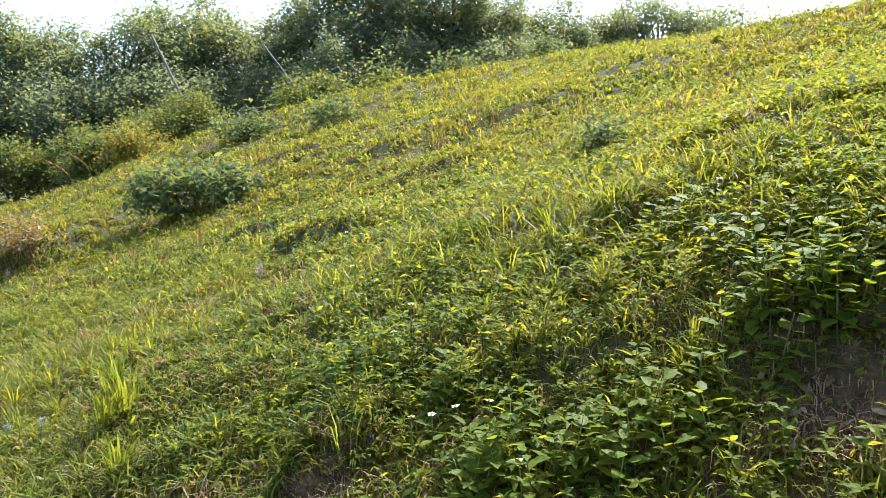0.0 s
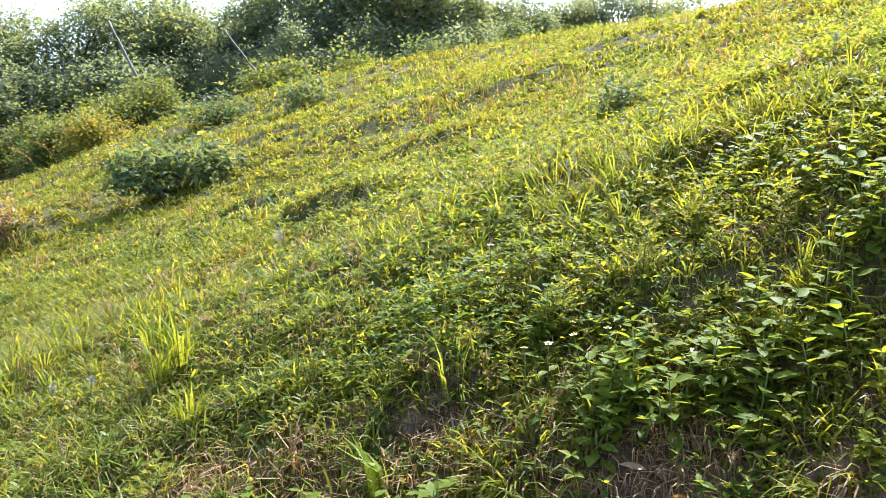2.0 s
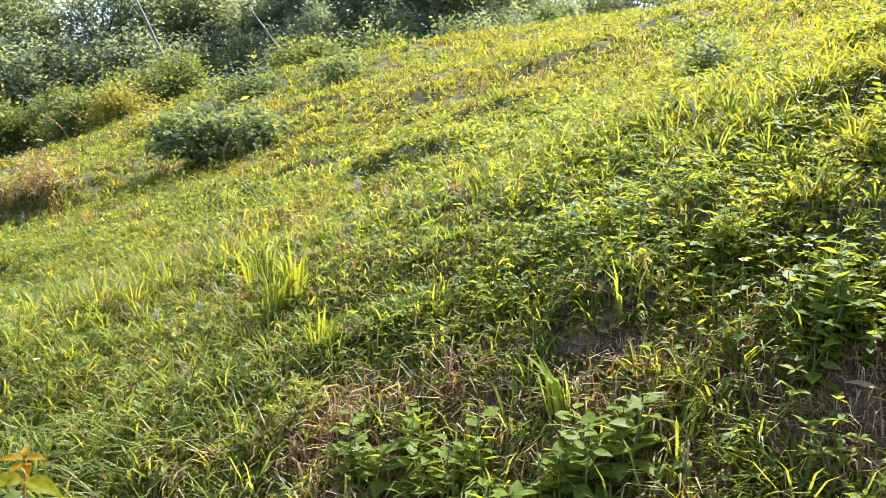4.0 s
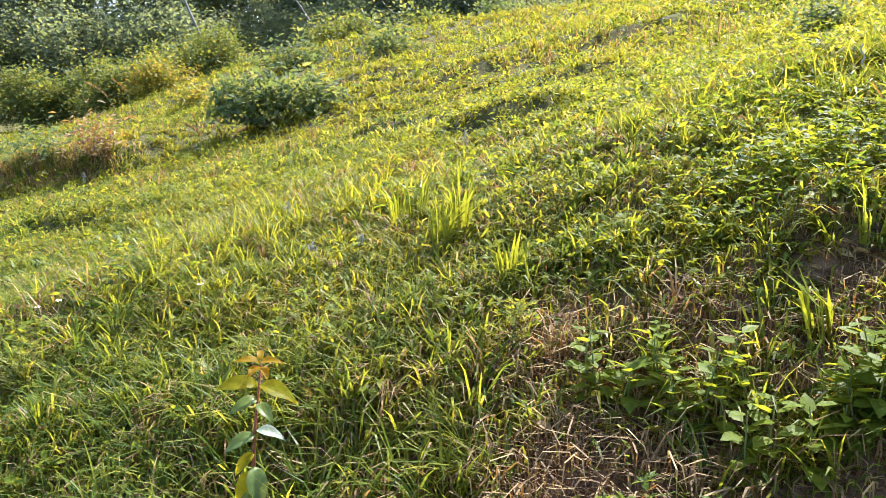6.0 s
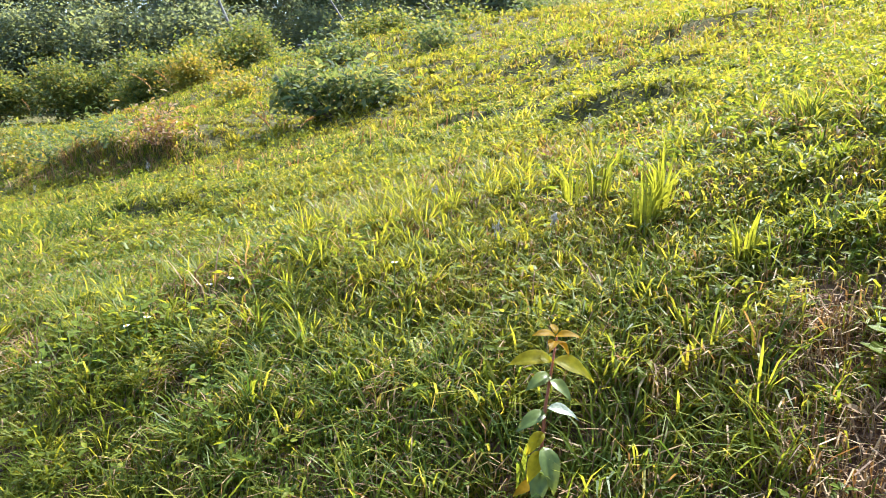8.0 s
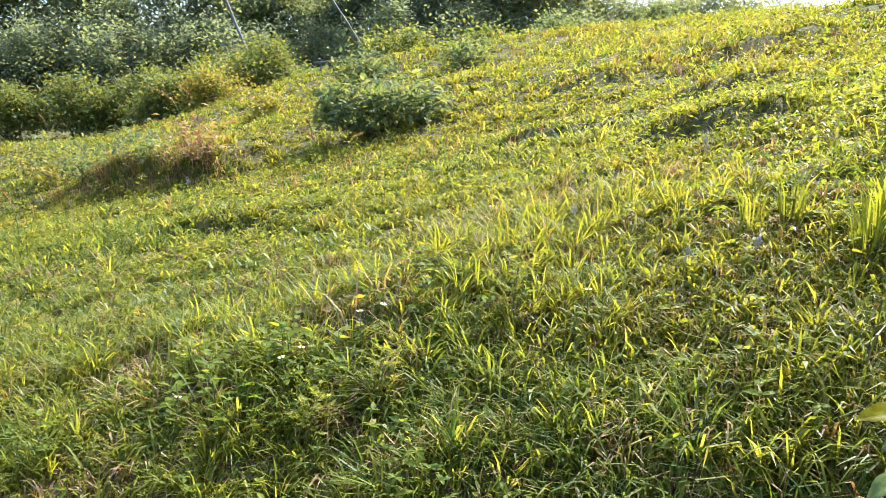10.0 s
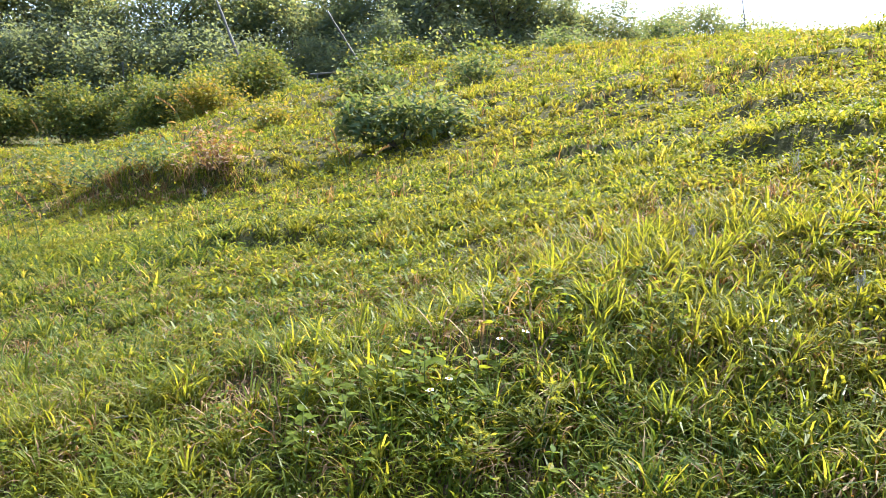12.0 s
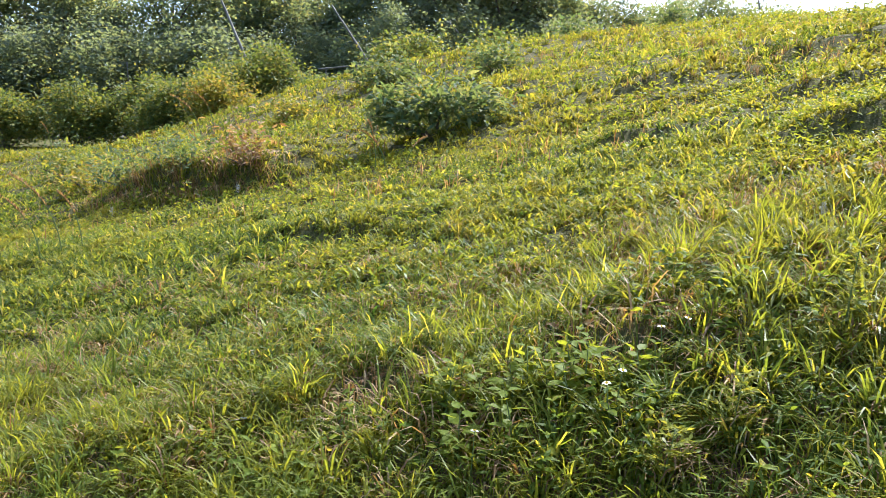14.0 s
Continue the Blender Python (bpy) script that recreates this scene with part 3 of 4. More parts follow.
def crown_leaves(lobes, count, size, seed, droop=0.2, shape=(LEAF4_V, LEAF4_F), shell=0.55, loose=0.95):
    """Leaves in uneven clumps over several lobes (x, y, z, radius)."""
    g = np.random.default_rng(seed)
    lobes = np.array(lobes, float)
    share = lobes[:, 3] ** 2
    pick = g.choice(len(lobes), count // 12, p=share / share.sum())
    d = g.normal(0, 1, (len(pick), 3))
    d /= np.linalg.norm(d, axis=1)[:, None]
    d[:, 2] = np.where(d[:, 2] < -0.5, -d[:, 2], d[:, 2])
    r = lobes[pick, 3] * (shell + (1.12 - shell) * g.random(len(pick)) ** 0.6)
    clump = lobes[pick, :3] + d * r[:, None]
    at = np.repeat(np.arange(len(pick)), 12)
    p = clump[at] + g.normal(0, size * loose, (len(at), 3))
    yaw = np.arctan2(d[at, 1], d[at, 0]) + g.normal(0, 0.9, len(at))
    pitch = g.normal(-droop, 0.5, len(at)) + 0.5 * d[at, 2]
    return leaves(p, size * g.uniform(0.6, 1.3, len(at)), yaw, pitch, g.normal(0, 0.5, len(at)), 0.9, shape)


def on_land(x, y, sink=0.0):
    return float(land(x, y)) - sink


# ---- shrubs ----
def shrub(label, x, y, width, tall, leaf, count, seed, material=SHRUB, depth=None, loose=1.9, shape=(LEAF4_V, LEAF4_F)):
    base = new("shrub")
    base.location = (x, y, on_land(x, y, 0.05))
    g = random.Random(seed)
    lobes = []
    for k in range(16):
        a = g.uniform(0, 2 * math.pi)
        r = math.sqrt(g.uniform(0.0, 1.0)) * 0.8 * width / 2
        lz = g.uniform(0.2, 0.8) * tall * (1 - 0.6 * (2 * r / width) ** 2)
        lobes.append((math.cos(a) * r, math.sin(a) * r * (depth or 0.7), lz, g.uniform(0.13, 0.25) * min(width, 1.4 * tall)))
    for k in range(3):
        lobes.append((g.uniform(-0.12, 0.12) * width, 0, tall * (0.3 + 0.2 * k), 0.24 * min(width, 1.4 * tall)))
    for k in range(6):
        lx, ly, lz, lr = lobes[k]
        part("stem", tube([(lx * 0.1, ly * 0.1, 0), (lx * 0.5, ly * 0.5, lz * 0.55), (lx, ly, lz)], [0.012 * width, 0.009 * width, 0.004 * width], 6), BARK, base)
    va, fa = crown_leaves(lobes, count, leaf, seed, loose=loose, shape=shape)
    va[:, 2] = np.maximum(va[:, 2], 0.02)
    part_np("foliage", va, fa, material, base)
    return tagged(base, label, "shrub", "shrubs on the hillside")


shrub("low grey-green leafy bush standing alone in the grass", -3.8, 15.3, 2.45, 0.9, 0.17, 2500, 11, GREY_SHRUB, loose=1.0, shape=(LANCE_V, LEAF_F))
shrub("rounded sunlit green shrub in front of the dark trees", -11.5, 46.6, 7.0, 3.7, 0.19, 13000, 12)
shrub("broad green shrub with yellowing tips behind the terrace", -15.0, 47.0, 6.2, 3.9, 0.19, 11000, 13)
shrub("leafy green shrub with loose pale sprays", -13.4, 42.5, 4.6, 2.6, 0.17, 6500, 37, YELLOW_SHRUB)
shrub("rounded green shrub beside a leaning stake", -19.5, 50.0, 6.0, 3.9, 0.19, 10000, 14)
shrub("low green shrub at the foot of the trees", -23.4, 50.0, 6.0, 3.5, 0.19, 9500, 15)
shrub("low green shrub at the foot of the trees", -26.8, 49.0, 5.6, 2.8, 0.18, 8500, 16)
shrub("low green shrub at the foot of the trees", -31.0, 51.0, 5.4, 2.6, 0.19, 7500, 17)
shrub("low green shrub at the foot of the trees", -17.2, 47.0, 5.0, 2.8, 0.18, 7000, 38)
shrub("green shrub on the crest of the slope", -3.9, 41.0, 5.4, 2.1, 0.17, 8000, 18)
shrub("pale green shrub below a fallen bamboo pole", -8.6, 43.5, 2.8, 1.0, 0.15, 3500, 19, GREY_SHRUB)
shrub("yellow-leaved low shrub on the sunny terrace", -7.3, 24.0, 1.2, 0.5, 0.11, 1300, 20, YELLOW_SHRUB)
shrub("dull green weeds hanging over a low grassy bank", -9.5, 16.9, 1.5, 0.5, 0.12, 900, 51, GREY_SHRUB, shape=(LANCE_V, LEAF_F))
shrub("dull green weeds hanging over a low grassy bank", -8.3, 16.1, 1.2, 0.42, 0.11, 700, 52, GREY_SHRUB, shape=(LANCE_V, LEAF_F))
shrub("withered brown weeds on the end of a low bank", -7.0, 15.3, 1.1, 0.42, 0.12, 600, 53, STRAW, shape=(LANCE_V, LEAF_F))
shrub("yellow-green weeds along the edge of the terrace", -10.8, 18.6, 1.8, 0.6, 0.12, 1000, 54, YELLOW_SHRUB, shape=(LANCE_V, LEAF_F))
shrub("yellow-green weeds along the edge of the terrace", -12.4, 21.5, 2.0, 0.7, 0.13, 1100, 55, SHRUB, shape=(LANCE_V, LEAF_F))
shrub("low bluish-green weed bush in the grass", 1.95, 7.2, 0.7, 0.24, 0.05, 1500, 31, GREY_SHRUB)
shrub("tall leafy weeds on the skyline", -0.6, 36.6, 2.4, 1.0, 0.2, 1500, 32)
shrub("tall leafy weeds on the skyline", 2.6, 35.0, 2.0, 0.9, 0.18, 1300, 33, GREY_SHRUB)
shrub("tall leafy weeds on the skyline", 6.2, 33.5, 1.6, 0.8, 0.16, 1100, 34, GREY_SHRUB)
shrub("pale leafy weeds among the grass", -4.9, 27.5, 2.2, 0.55, 0.16, 1600, 35, GREY_SHRUB)
shrub("pale leafy weeds among the grass", -1.8, 24.0, 1.6, 0.6, 0.14, 1200, 36, GREY_SHRUB)

# ---- trees ----
def tree(seed, tall, spread_r, count, leaf):
    base = new("tree")
    g = random.Random(seed)
    lean = (g.uniform(-0.6, 0.6), g.uniform(-0.4, 0.4))
    trunk = [(0, 0, -0.5), (lean[0] * 0.2, lean[1] * 0.2, tall * 0.22), (lean[0] * 0.7, lean[1] * 0.7, tall * 0.5), (lean[0], lean[1], tall * 0.82)]
    part("trunk", tube(trunk, [0.028 * tall, 0.02 * tall, 0.013 * tall, 0.004 * tall], 9), BARK, base)
    lobes = [(lean[0], lean[1], tall * 0.84, spread_r * 0.42)]
    for k in range(15):
        a = 2.4 * k + g.uniform(-0.5, 0.5)
        z0 = tall * g.uniform(0.2, 0.66)
        r = spread_r * g.uniform(0.45, 0.85)
        z1 = min(z0 + tall * g.uniform(0.08, 0.26), tall * 0.86)
        end = (math.cos(a) * r, math.sin(a) * r, z1)
        part("limb", tube([(lean[0] * z0 / tall, lean[1] * z0 / tall, z0), (end[0] * 0.5, end[1] * 0.5, (z0 + z1) / 2 + 0.2), end],
                          [0.009 * tall, 0.006 * tall, 0.002 * tall], 6), BARK, base)
        lobes.append((*end, spread_r * g.uniform(0.16, 0.34)))
        for j in range(2):
            lobes.append((end[0] * g.uniform(0.6, 1.15), end[1] * g.uniform(0.6, 1.15), z1 + tall * g.uniform(-0.08, 0.1), spread_r * g.uniform(0.1, 0.22)))
    for k in range(5):
        a = g.uniform(0, 6.28)
        lobes.append((math.cos(a) * spread_r * 0.6, math.sin(a) * spread_r * 0.6, tall * g.uniform(0.08, 0.3), spread_r * 0.38))
    va, fa = crown_leaves(lobes, count, leaf, seed, 0.25, shell=0.3, loose=1.8)
    part_np("crown", va, fa, TREE, base)
    return tagged(base, "dark green leafy tree standing against the bright sky", "tree", "trees behind the slope")


kinds = [tree(21, 15.0, 4.4, 14000, 0.31), tree(22, 12.0, 4.0, 12000, 0.30), tree(23, 18.5, 5.4, 18000, 0.33), tree(24, 8.5, 4.2, 10000, 0.31)]
first = set()
TREES = [(-49, 82, 0, 1.12), (-44, 80, 1, 1.42), (-41, 84, 0, 1.16), (-36.1, 80, 1, 1.28), (-33.7, 82, 0, 1.11), (-28.9, 78, 1, 1.07), (-26.2, 80, 0, 1.04), (-23.5, 84, 0, 1.25), (-19.7, 80, 1, 1.31),
         (-17.2, 82, 0, 1.10), (-14.3, 79, 1, 1.08), (-11.9, 86, 1, 1.36), (-8.9, 80, 1, 1.02), (-6.7, 84, 2, 1.14), (-3.0, 80, 2, 1.28), (1.4, 84, 2, 1.34), (5.7, 80, 2, 1.10), (9.3, 84, 2, 0.97),
         (6.8, 88, 0, 0.95), (10.1, 86, 0, 0.91), (13.7, 90, 0, 1.01), (16.3, 88, 0, 0.99), (18.9, 86, 1, 1.03), (22.4, 90, 1, 1.14), (24.7, 88, 0, 0.95), (29.4, 90, 0, 1.07), (32.2, 86, 1, 1.14), (38.1, 90, 1, 1.23),
         (-47, 72, 3, 1.01), (-42, 74, 3, 1.01), (-37.5, 72, 3, 0.97), (-33, 74, 3, 1.10), (-28.5, 72, 3, 1.01), (-24, 74, 3, 1.06), (-19.5, 73, 3, 1.10), (-15.5, 75, 3, 0.92), (-11, 74, 3, 0.92),
         (-6, 71, 3, 1.01), (-1, 73, 3, 1.06), (4, 75, 3, 1.01), (9, 76, 3, 1.01), (14, 80, 3, 1.06)]
for n, (tx, ty, k, s) in enumerate(TREES):
    m = pose(tx, ty, on_land(tx, ty, 0.2), 0, 0, 47 * n) @ Matrix.Scale(s, 4)
    if k not in first:
        first.add(k)
        kinds[k].matrix_basis = m
    else:
        made = copy_thing(kinds[k], m)
        made.scale = (s, s, s)

# ---- poles and fence remains ----
def stick(name, label, category, bottom, top, radius, material=BAMBOO, nodes=5):
    bm = tube([Vector(bottom).lerp(Vector(top), k / 12) + Vector((0.01 * math.sin(k * 1.7), 0, 0)) for k in range(13)], [radius * (1 - 0.4 * k / 12) * (1.18 if nodes and k % 3 == 0 else 1) for k in range(13)], 8)
    me = bpy.data.meshes.new(name)
    bm.to_mesh(me)
    bm.free()
    me.materials.append(material)
    return tagged(new(name, me), label, category)


stick("bamboo_pole", "long grey bamboo pole leaning out of the shrubs", "pole", (-14.58, 60.0, 3.64), (-18.04, 62.0, 10.57), 0.12)
stick("bamboo_pole", "thin grey bamboo pole leaning out of the shrubs", "pole", (-5.9, 59.0, 4.56), (-9.55, 60.0, 9.59), 0.09)
stick("bamboo_stake", "upright pale bamboo stake between the shrubs", "stake", (-26.5, 70.0, 0.5), (-26.98, 70.0, 5.61), 0.09)
stick("bamboo_stake", "short leaning stake on the skyline of the slope", "stake", (-0.4, 40.0, 4.1), (-2.35, 40.0, 6.04), 0.03)
stick("bamboo_stake", "thin upright stake on the skyline of the slope", "stake", (9.88, 34.0, 6.41), (9.59, 34.0, 7.6), 0.03)
rail = stick("bamboo_rail", "pale bamboo pole lying level on two short posts", "rail", (-8.91, 46.0, 3.95), (-6.49, 46.0, 4.35), 0.05)
stick("rail_post", "short weathered post holding up a bamboo rail", "post", (-8.51, 46.0, 2.56), (-8.51, 46.0, 4.09), 0.05)
stick("rail_post", "short weathered post holding up a bamboo rail", "post", (-6.87, 46.0, 2.84), (-6.87, 46.0, 4.36), 0.05)


# ---- small plants in the foreground ----
def one_leaf(name, parent, at, size, yaw, pitch, roll, material, width=0.75, label="", shape=(LEAF_V, LEAF_F)):
    va, fa = leaves(np.array([at]), np.array([size]), np.array([yaw]), np.array([pitch]), np.array([roll]), width, shape)
    ob = part_np(name, va, fa, material, parent, label)
    ob.data.shade_smooth()
    return ob


SEED_LEAF = leaf_material("seedling_leaf", [(0.0, (0.17, 0.19, 0.012)), (1.0, (0.24, 0.23, 0.012))], through_light=0.65, gain=2.1, gloss=0.1)
SEED_TIP = leaf_material("seedling_tip", [(0.0, (0.22, 0.15, 0.004)), (1.0, (0.30, 0.19, 0.006))], through_light=0.62, gain=1.9, gloss=0.1)
SEED_OLD = leaf_material("seedling_old_leaf", [(0.0, (0.09, 0.14, 0.03)), (1.0, (0.12, 0.16, 0.04))], through_light=0.3, rough=0.4)
# whitish sheen of one leaf, put into a pale grey-green base colour
SEED_SHEEN_PAINT = rough_material("seedling_painted_sheen", [(0.3, (0.10, 0.125, 0.085)), (0.7, (0.15, 0.18, 0.125))], 30, 0.1, 0.5)


def seedling(x, y):
    base = new("seedling")
    z = on_land(x, y)
    base.location = (x, y, z)
    base.rotation_euler = (radians(-2), radians(3), 0)
    base.scale = (1.38, 1.38, 1.38)
    part("stem", tube([(0, 0, -0.02), (0.004, 0, 0.12), (0.0, 0.002, 0.26), (0.006, 0, 0.41)], [0.005, 0.0045, 0.0035, 0.002], 8), RED_STEM, base, "thin red stem")
    # height, length, yaw in degrees, pitch, material
    for h, length, yaw, pitch, roll, mat in [(0.41, 0.085, 200, 0.15, 0.5, SEED_TIP), (0.41, 0.085, -15, 0.2, -0.5, SEED_TIP), (0.40, 0.08, 250, -0.1, 0.1, SEED_TIP), (0.40, 0.08, 300, -0.2, 0.1, SEED_TIP), (0.415, 0.06, 100, 0.5, 0, SEED_TIP),
                                             (0.36, 0.15, 188, -0.05, 0.7, SEED_LEAF), (0.36, 0.15, -10, -0.25, -0.7, SEED_LEAF), (0.33, 0.11, 215, -0.3, 0.6, SEED_OLD), (0.32, 0.10, -45, -0.4, -0.5, SEED_OLD),
                                             (0.26, 0.11, -12, -0.1, -0.5, SEED_SHEEN_PAINT), (0.25, 0.12, 205, -0.4, 0.6, SEED_OLD), (0.21, 0.10, 218, -0.7, 0.5, SEED_LEAF), (0.17, 0.12, 235, -0.8, 0.4, SEED_LEAF), (0.18, 0.16, -62, -0.9, -0.3, SEED_OLD),
                                             (0.14, 0.15, -100, -0.9, 0.2, SEED_OLD), (0.10, 0.10, 205, -0.3, 0.5, SEED_TIP)]:
        one_leaf("leaf", base, (0.003, 0, h), length * 0.62, radians(yaw), pitch, roll * 0.8, mat, 0.68, "", FINE_LEAF)
    return tagged(base, "young red-stemmed plant with yellow-green and orange leaves", "plant")


seedling(-2.07, 2.66)


def weed_plant(seed, tall, pairs, size):
    base = new("weed_plant")
    g = random.Random(seed)
    lean = (g.uniform(-0.2, 0.2) * tall, g.uniform(-0.2, 0.2) * tall)
    part("stem", tube([(0, 0, -0.02), (lean[0] * 0.4, lean[1] * 0.4, tall * 0.5), (lean[0], lean[1], tall)], [0.004, 0.003, 0.0015], 6), STEM, base)
    for k in range(pairs):
        f = (k + 1) / pairs
        for side in (0, math.pi):
            yaw = k * 1.57 + side + g.uniform(-0.35, 0.35)
            at = (lean[0] * f + 0.012 * math.cos(yaw), lean[1] * f + 0.012 * math.sin(yaw), tall * f)
            one_leaf("leaf", base, at, size * (1.2 - 0.55 * f) * g.uniform(0.85, 1.15), yaw, g.uniform(-0.35, 0.25) + 0.35 * f, g.uniform(-0.3, 0.3), WEED, 0.9)
    return tagged(base, "green weed with paired pointed leaves on the bank", "weed", "weeds on the bank")


weed_kinds = [weed_plant(41, 0.19, 6, 0.09), weed_plant(42, 0.15, 5, 0.10), weed_plant(43, 0.23, 7, 0.085), weed_plant(44, 0.12, 5, 0.085)]
CLUMPS = [(-0.46, 2.33) + (0.16, 9), (-0.73, 2.44) + (0.17, 8), (-0.31, 2.36) + (0.10, 5), (-0.91, 2.62) + (0.08, 4), (1.0, 2.44) + (0.2, 8), (1.56, 2.62) + (0.18, 8),
          (1.7, 2.62) + (0.16, 6), (0.62, 2.42) + (0.14, 5), (0.39, 2.48) + (0.1, 4), (0.75, 2.36) + (0.16, 6), (1.48, 2.6) + (0.14, 8), (1.55, 2.46) + (0.1, 4), (1.36, 2.62) + (0.12, 5), (0.34, 2.44) + (0.12, 5), (0.2, 3.0) + (0.12, 4), (-1.05, 2.66) + (0.12, 5), (-3.85, 4.36) + (0.18, 8), (-4.17, 4.56) + (0.12, 4), (1.38, 3.69) + (0.25, 6), (1.52, 2.98) + (0.25, 6), (-3.93, 4.43) + (0.2, 5), (-3.45, 4.32) + (0.2, 5)]
placed, g = 0, random.Random(5)
for cx, cy, r, many in CLUMPS:
    for k in range(many):
        wx, wy = cx + g.gauss(0, r * 0.6), cy + g.gauss(0, r * 0.45)
        m = pose(wx, wy, on_land(wx, wy), g.uniform(-8, 8), g.uniform(-8, 8), g.uniform(0, 360))
        if placed < 4:
            weed_kinds[placed].matrix_basis = m
        else:
            copy_thing(weed_kinds[placed % 4], m)
        placed += 1


def white_flower(tall):
    base = new("white_flower")
    part("stem", tube([(0, 0, -0.02), (0.01, 0.0, tall * 0.6), (0.012, 0.004, tall)], [0.003, 0.002, 0.0015], 6), STEM, base)
    for k in range(5):
        one_leaf("petal", base, (0.012, 0.004, tall), 0.017, k * 1.257, 0.25, 0, PETAL, 1.3)
    bm = bmesh.new()
    bmesh.ops.create_icosphere(bm, subdivisions=1, radius=0.006, matrix=pose(0.012, 0.004, tall + 0.003))
    part("centre", bm, POLLEN, base)
    one_leaf("leaf", base, (0.008, 0, tall * 0.5), 0.06, 0.6, 0.1, 0, WEED, 0.8)
    one_leaf("leaf", base, (0.008, 0, tall * 0.5), 0.06, 3.7, 0.1, 0, WEED, 0.8)
    return tagged(base, "small white daisy-like flower on a thin green stem", "flower", "white flowers in the grass")


flower = white_flower(0.2)
FLOWERS = [(0.07, 3.28), (0.33, 2.66), (0.12, 2.7), (1.56, 3.5), (0.72, 3.47), (1.2, 4.06), (-0.13, 4.36), (0.19, 2.69), (0.39, 2.63), (0.46, 2.32), (0.14, 3.54),
           (0.86, 3.52), (-3.65, 4.1), (-2.5, 3.97), (-3.63, 4.15), (-3.4, 4.39), (-3.33, 4.43), (-4.13, 4.1), (0.46, 6.62), (-0.34, 6.18)]
for k, (fx, fy) in enumerate(FLOWERS):
    m = pose(fx, fy, on_land(fx, fy), g.uniform(-14, 14), g.uniform(-14, 14), g.uniform(0, 360))
    if k:
        copy_thing(flower, m)
    else:
        flower.matrix_basis = m


def grass_clump(label, x, y, many, tall, width, lean=None, material=LONG_GRASS):
    base = new("grass_clump")
    base.location = (x, y, on_land(x, y, 0.01))
    q = random.Random(int(1000 * abs(x)))
    for k in range(many):
        a = q.uniform(0, 6.28)
        p = np.array([[0.03 * math.cos(a), 0.03 * math.sin(a), 0]])
        turn = np.array([a if lean is None else lean + q.gauss(0, 0.3)])
        va, fa = blades(p, np.array([tall * q.uniform(0.55, 1.1)]), np.array([width * q.uniform(0.7, 1.2)]), np.array([q.uniform(0.15, 0.55)]), turn)
        part_np("blade", va, fa, material, base)
    return tagged(base, label, "grass", "grass clumps")


BRIGHT = leaf_material("bright_grass", [(0.0, (0.14, 0.21, 0.02)), (1.0, (0.22, 0.26, 0.03))], through_light=0.55)
grass_clump("bright yellow-green clump of broad grass blades on the bank", -0.4, 2.58, 15, 0.30, 0.022, 2.7, BRIGHT)
grass_clump("tall green clump of long grass blades", -1.43, 3.97, 26, 0.38, 0.012)
grass_clump("tall green clump of long grass blades", -1.19, 3.47, 24, 0.30, 0.012)
grass_clump("tall green clump of long grass blades", -1.53, 4.4, 26, 0.36, 0.012)
grass_clump("tall green clump of long grass blades", -1.34, 4.04, 26, 0.40, 0.013)
grass_clump("tall green clump of long grass blades", -1.62, 4.6, 24, 0.32, 0.011)
grass_clump("tall green clump of long grass blades", -0.05, 3.54, 20, 0.28, 0.010)
grass_clump("pale yellow-green clump of drooping grass on the soil bank", -0.12, 2.85, 18, 0.26, 0.008, None, BRIGHT)
grass_clump("upright clump of fresh grass above a dark hollow", -3.76, 5.55, 30, 0.22, 0.010)

def feathery_weed(x, y, tall, seed):
    """An upright weed with many short leafy side sprays."""
    base = new("feathery_weed")
    base.location = (x, y, on_land(x, y, 0.01))
    q = np.random.default_rng(seed)
    part("stem", tube([(0, 0, 0), (0.01, 0.0, tall * 0.5), (0.03, 0.01, tall)], [0.004, 0.003, 0.0015], 6), STEM, base)
    va, fa = [], []
    for k in range(16):
        f = 0.25 + 0.75 * k / 15
        yaw, reach, n = 2.4 * k + q.normal(0, 0.3), 0.11 * (1.15 - 0.8 * f), 14
        d = np.linspace(0.15, 1, n)
        p = np.stack([0.03 * f * f + np.cos(yaw) * reach * d, 0.01 * f + np.sin(yaw) * reach * d, tall * f + reach * (0.7 * d - 0.25 * d * d)], 1)
        v1, f1 = leaves(p, q.uniform(0.018, 0.034, n), yaw + np.where(np.arange(n) % 2, 0.8, -0.8) + q.normal(0, 0.2, n), q.normal(0.35, 0.3, n), q.normal(0, 0.4, n), 0.6, (LEAF4_V, LEAF4_F))
        va.append(v1), fa.append(f1 + k * len(v1))
    tagged(part_np("foliage", np.concatenate(va), np.concatenate(fa), FEATHER, base), kind="stuff")
    return tagged(base, "pale yellow-green feathery weed standing in the grass", "weed", "feathery weeds")


FEATHER = leaf_material("feathery_leaves", [(0.0, (0.13, 0.17, 0.025)), (1.0, (0.24, 0.25, 0.04))], through_light=0.5, gloss=0.12)
for k, (fx, fy, tall) in enumerate([(-4.2, 4.5, 0.26), (-2.75, 4.3, 0.36), (-3.3, 3.95, 0.24), (-3.55, 3.85, 0.2), (0.66, 3.05, 0.22), (0.3, 2.95, 0.24), (0.95, 3.2, 0.22), (-5.7, 6.3, 0.22), (-1.25, 3.0, 0.2), (1.2, 3.0, 0.2)]):
    feathery_weed(fx, fy, tall, 60 + k)
grass_clump("single broad yellow-green grass blades leaning over", -5.05, 5.4, 3, 0.3, 0.028, 3.0, BRIGHT)
grass_clump("single broad yellow-green grass blades leaning over", -3.97, 5.6, 3, 0.24, 0.02, None, BRIGHT)
grass_clump("dense tuft of fresh grass above a dark hollow", -3.8, 5.35, 34, 0.26, 0.009)
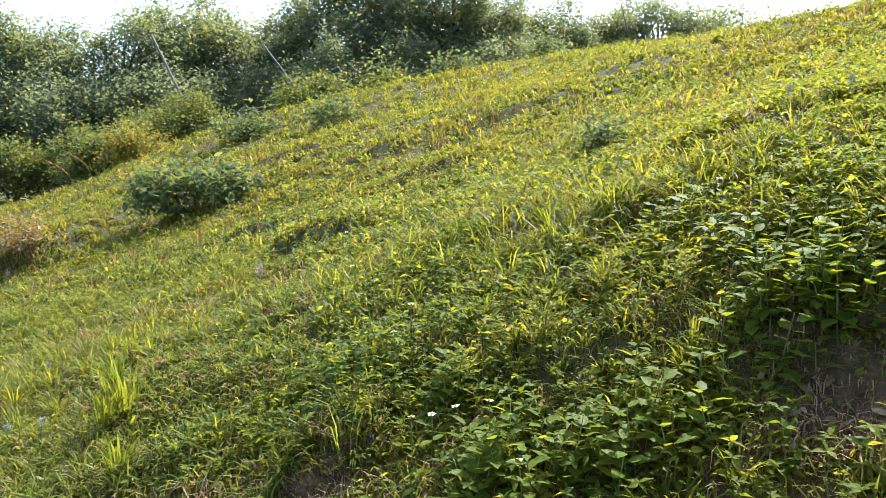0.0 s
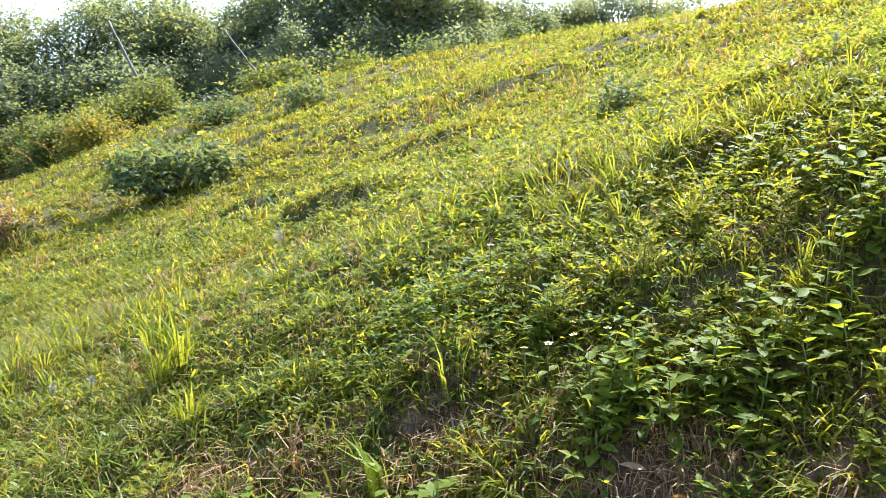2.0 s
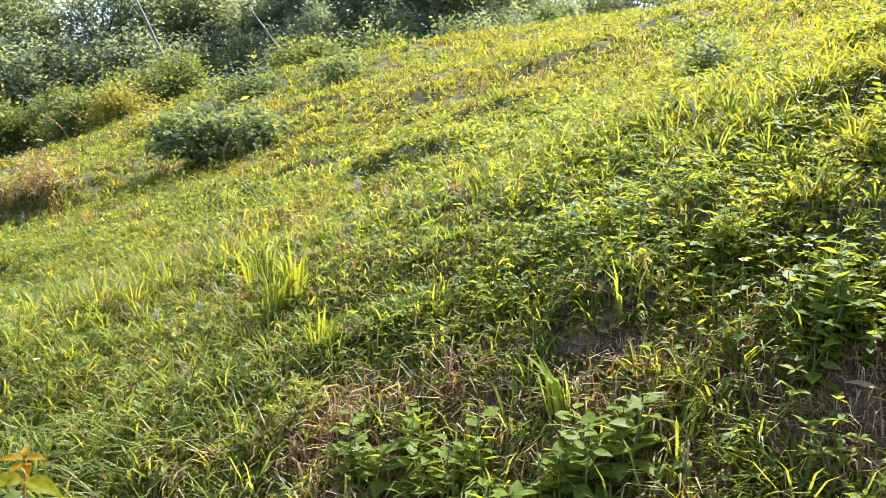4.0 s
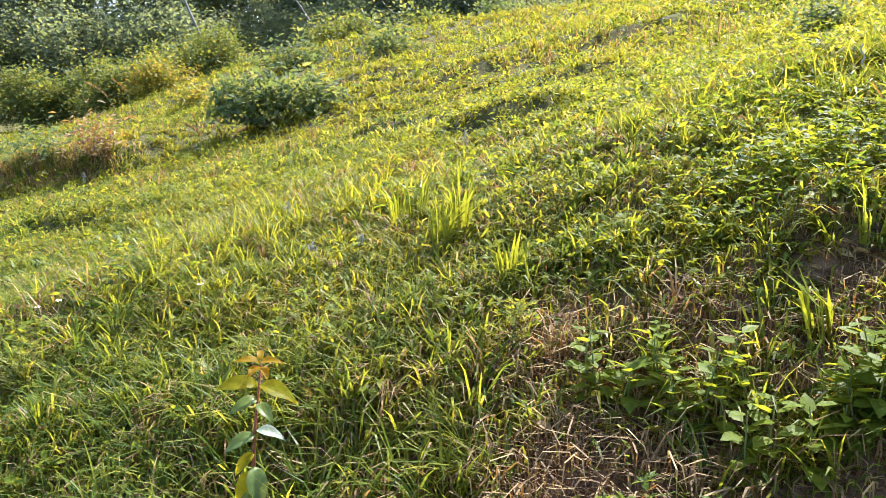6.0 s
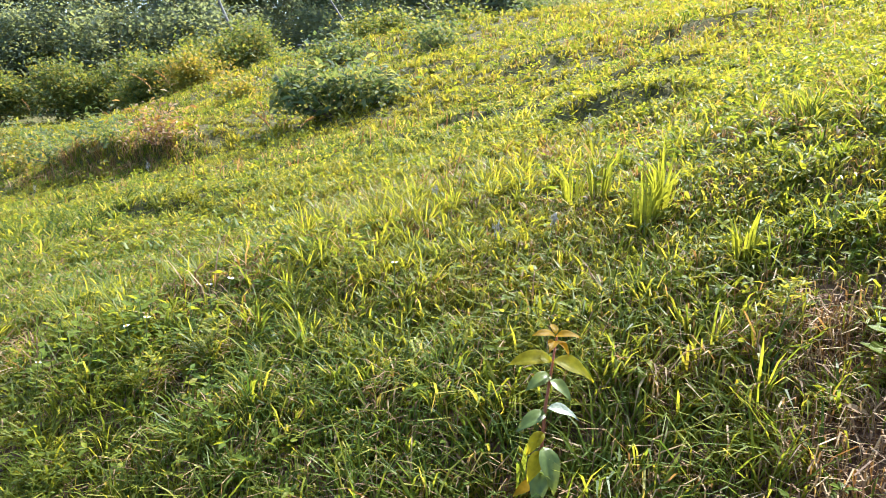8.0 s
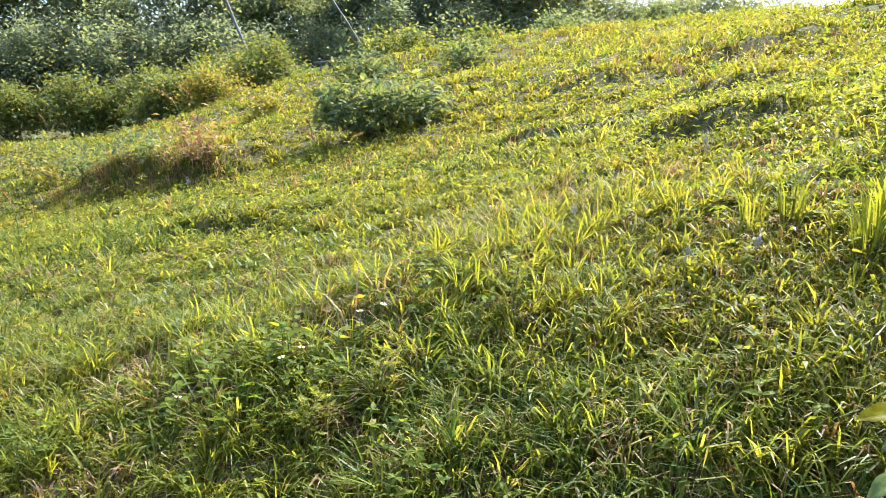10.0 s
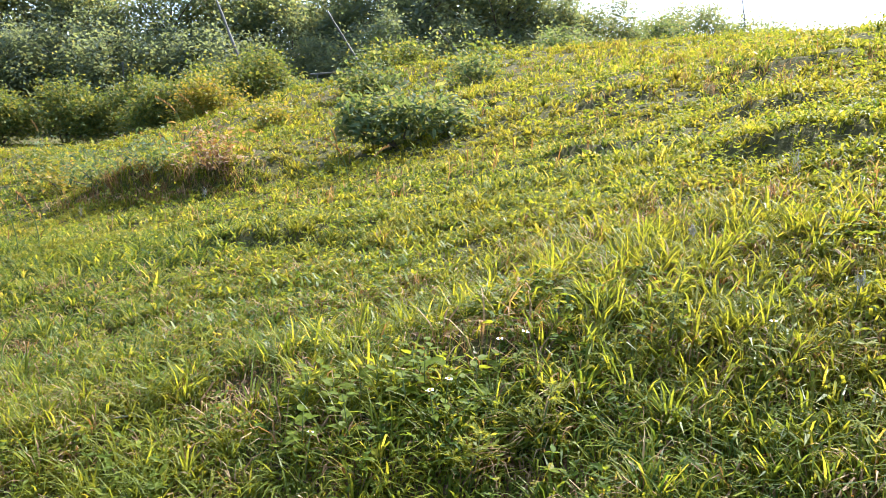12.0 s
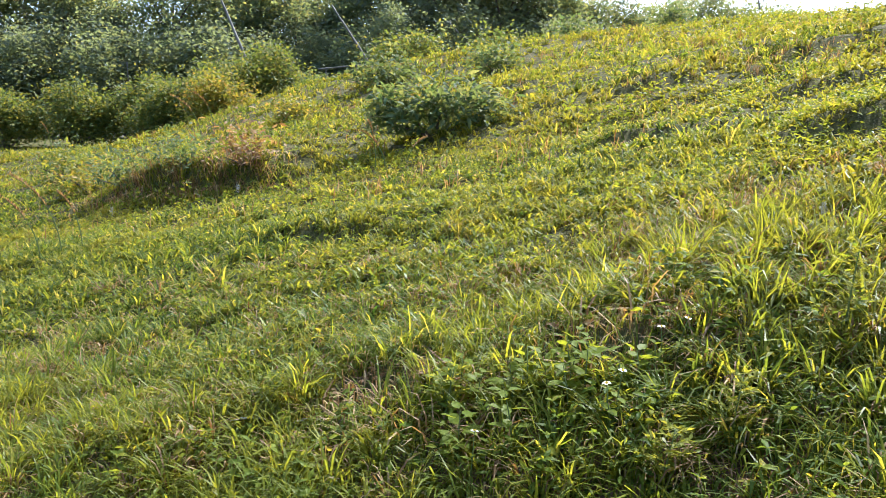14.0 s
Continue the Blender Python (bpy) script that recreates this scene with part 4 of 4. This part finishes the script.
grass_clump("dense tuft of fresh grass above a dark hollow", -4.0, 5.3, 30, 0.24, 0.009)
stick("dry_stalk", "pale dry stalk standing in the weeds", "stalk", (0.79, 4.5, 0.88), (0.74, 4.5, 1.1), 0.008, PALE, 0)
stick("dry_stalk", "pale bare twig lying across the bank", "twig", (1.33, 2.35, 0.51), (1.16, 2.42, 0.53), 0.006, PALE, 0)
stick("dry_stalk", "pale bare twig lying on the soil", "twig", (1.04, 2.3, 0.49), (1.21, 2.35, 0.57), 0.005, PALE, 0)


def flat_leaf(label, x, y, size, yaw, material=PALE):
    va, fa = leaves(np.array([[0, 0, 0.0]]), np.array([size]), np.array([yaw]), np.array([0.15]), np.array([0.2]), 0.6)
    ob = new("fallen_leaf", mesh_of("fallen_leaf", va.tolist(), fa.tolist(), material))
    ob.location = (x, y, on_land(x, y) + 0.06)
    return tagged(ob, label, "leaf")


flat_leaf("long pale dry leaf lying on the grass", -5.12, 4.95, 0.16, 0.1)
flat_leaf("long pale dry leaf lying on the grass", -4.83, 4.85, 0.10, 0.5)
flat_leaf("pale dry leaf caught in the straw", 0.38, 2.22, 0.09, 2.6, STRAW)
flat_leaf("whitish scrap of dry leaf among the weeds", 1.37, 2.78, 0.10, 0.1, PAPER)


# ---- seed heads, stalks and dead leaves ----
def seed_head(label, x, y, tall, size):
    base = new("seed_head")
    base.location = (x, y, on_land(x, y, 0.01))
    q = random.Random(int(999 * abs(x + y)))
    part("stalk", tube([(0, 0, 0), (0.01, 0, tall * 0.6), (0.02, 0.005, tall)], [0.0025, 0.002, 0.0012], 6), STEM, base)
    n = 60
    p = np.array([(0.02 + q.gauss(0, size * 0.22), 0.005 + q.gauss(0, size * 0.22), tall + q.gauss(0, size * 0.4)) for k in range(n)])
    va, fa = curved_blades(p, np.full(n, size * 0.6), np.full(n, 0.0035), np.full(n, 0.9))
    part_np("plume", va, fa, PALE, base, "whitish feathery plume")
    return tagged(base, label, "seed head", "seed heads in the grass")


for sx, sy in [(-2.06, 4.22), (-1.82, 4.09), (-2.32, 5.35), (-1.12, 6.71), (-9.2, 15.21), (2.43, 4.69), (2.73, 4.54), (-7.0, 14.61)]:
    seed_head("whitish feathery seed head on a thin stalk", sx, sy, 0.15, 0.036 if sy < 6 else 0.09)


def arching_stalk(label, x, y, tall, reach, seed, thick=0.004):
    base = new("grass_stalk")
    base.location = (x, y, on_land(x, y, 0.01))
    q = random.Random(seed)
    pts = [(reach * (k / 8) ** 2, 0.02 * k / 8, tall * (k / 8) * (1.25 - 0.25 * (k / 8) ** 2)) for k in range(9)]
    part("stalk", tube(pts, [thick * (1 - 0.6 * k / 8) for k in range(9)], 6), STEM, base)
    p = np.array([(reach * f * f, 0.02 * f, tall * f * (1.25 - 0.25 * f * f)) for f in (0.55 + 0.45 * k / 40 for k in range(40))])
    va, fa = curved_blades(p, np.full(40, thick * 7), np.full(40, thick * 1.6), np.full(40, 1.0))
    part_np("seed_spike", va, fa, STRAW, base, "pale drying seed spike")
    return tagged(base, label, "grass stalk", "seeding grass stalks")


for k, (ax, ay, tall, reach) in enumerate([(-8.3, 11.0, 0.95, -0.6), (-8.5, 10.9, 0.8, -0.55), (-8.1, 11.1, 0.7, -0.3), (-4.75, 13.6, 0.75, -0.15), (-4.6, 13.5, 0.6, -0.4), (-4.3, 13.4, 0.5, 0.3), (-20.52, 40.0, 1.4, -0.5), (-10.73, 27.69, 1.3, -1.0), (-10.56, 28.73, 1.2, -0.7)]):
    arching_stalk("arching seeding grass stalk above the shorter grass", ax, ay, tall, reach, k, 0.009 if tall < 1 else 0.016)

flat_leaf("small orange-brown dead leaf in the grass", -2.95, 3.94, 0.06, 0.4, SEED_TIP)
flat_leaf("small brown dead leaf in the grass", -3.67, 4.29, 0.06, 2.4, STRAW)
flat_leaf("pale dry leaf caught in the straw", -1.18, 2.57, 0.09, 2.2, STRAW)
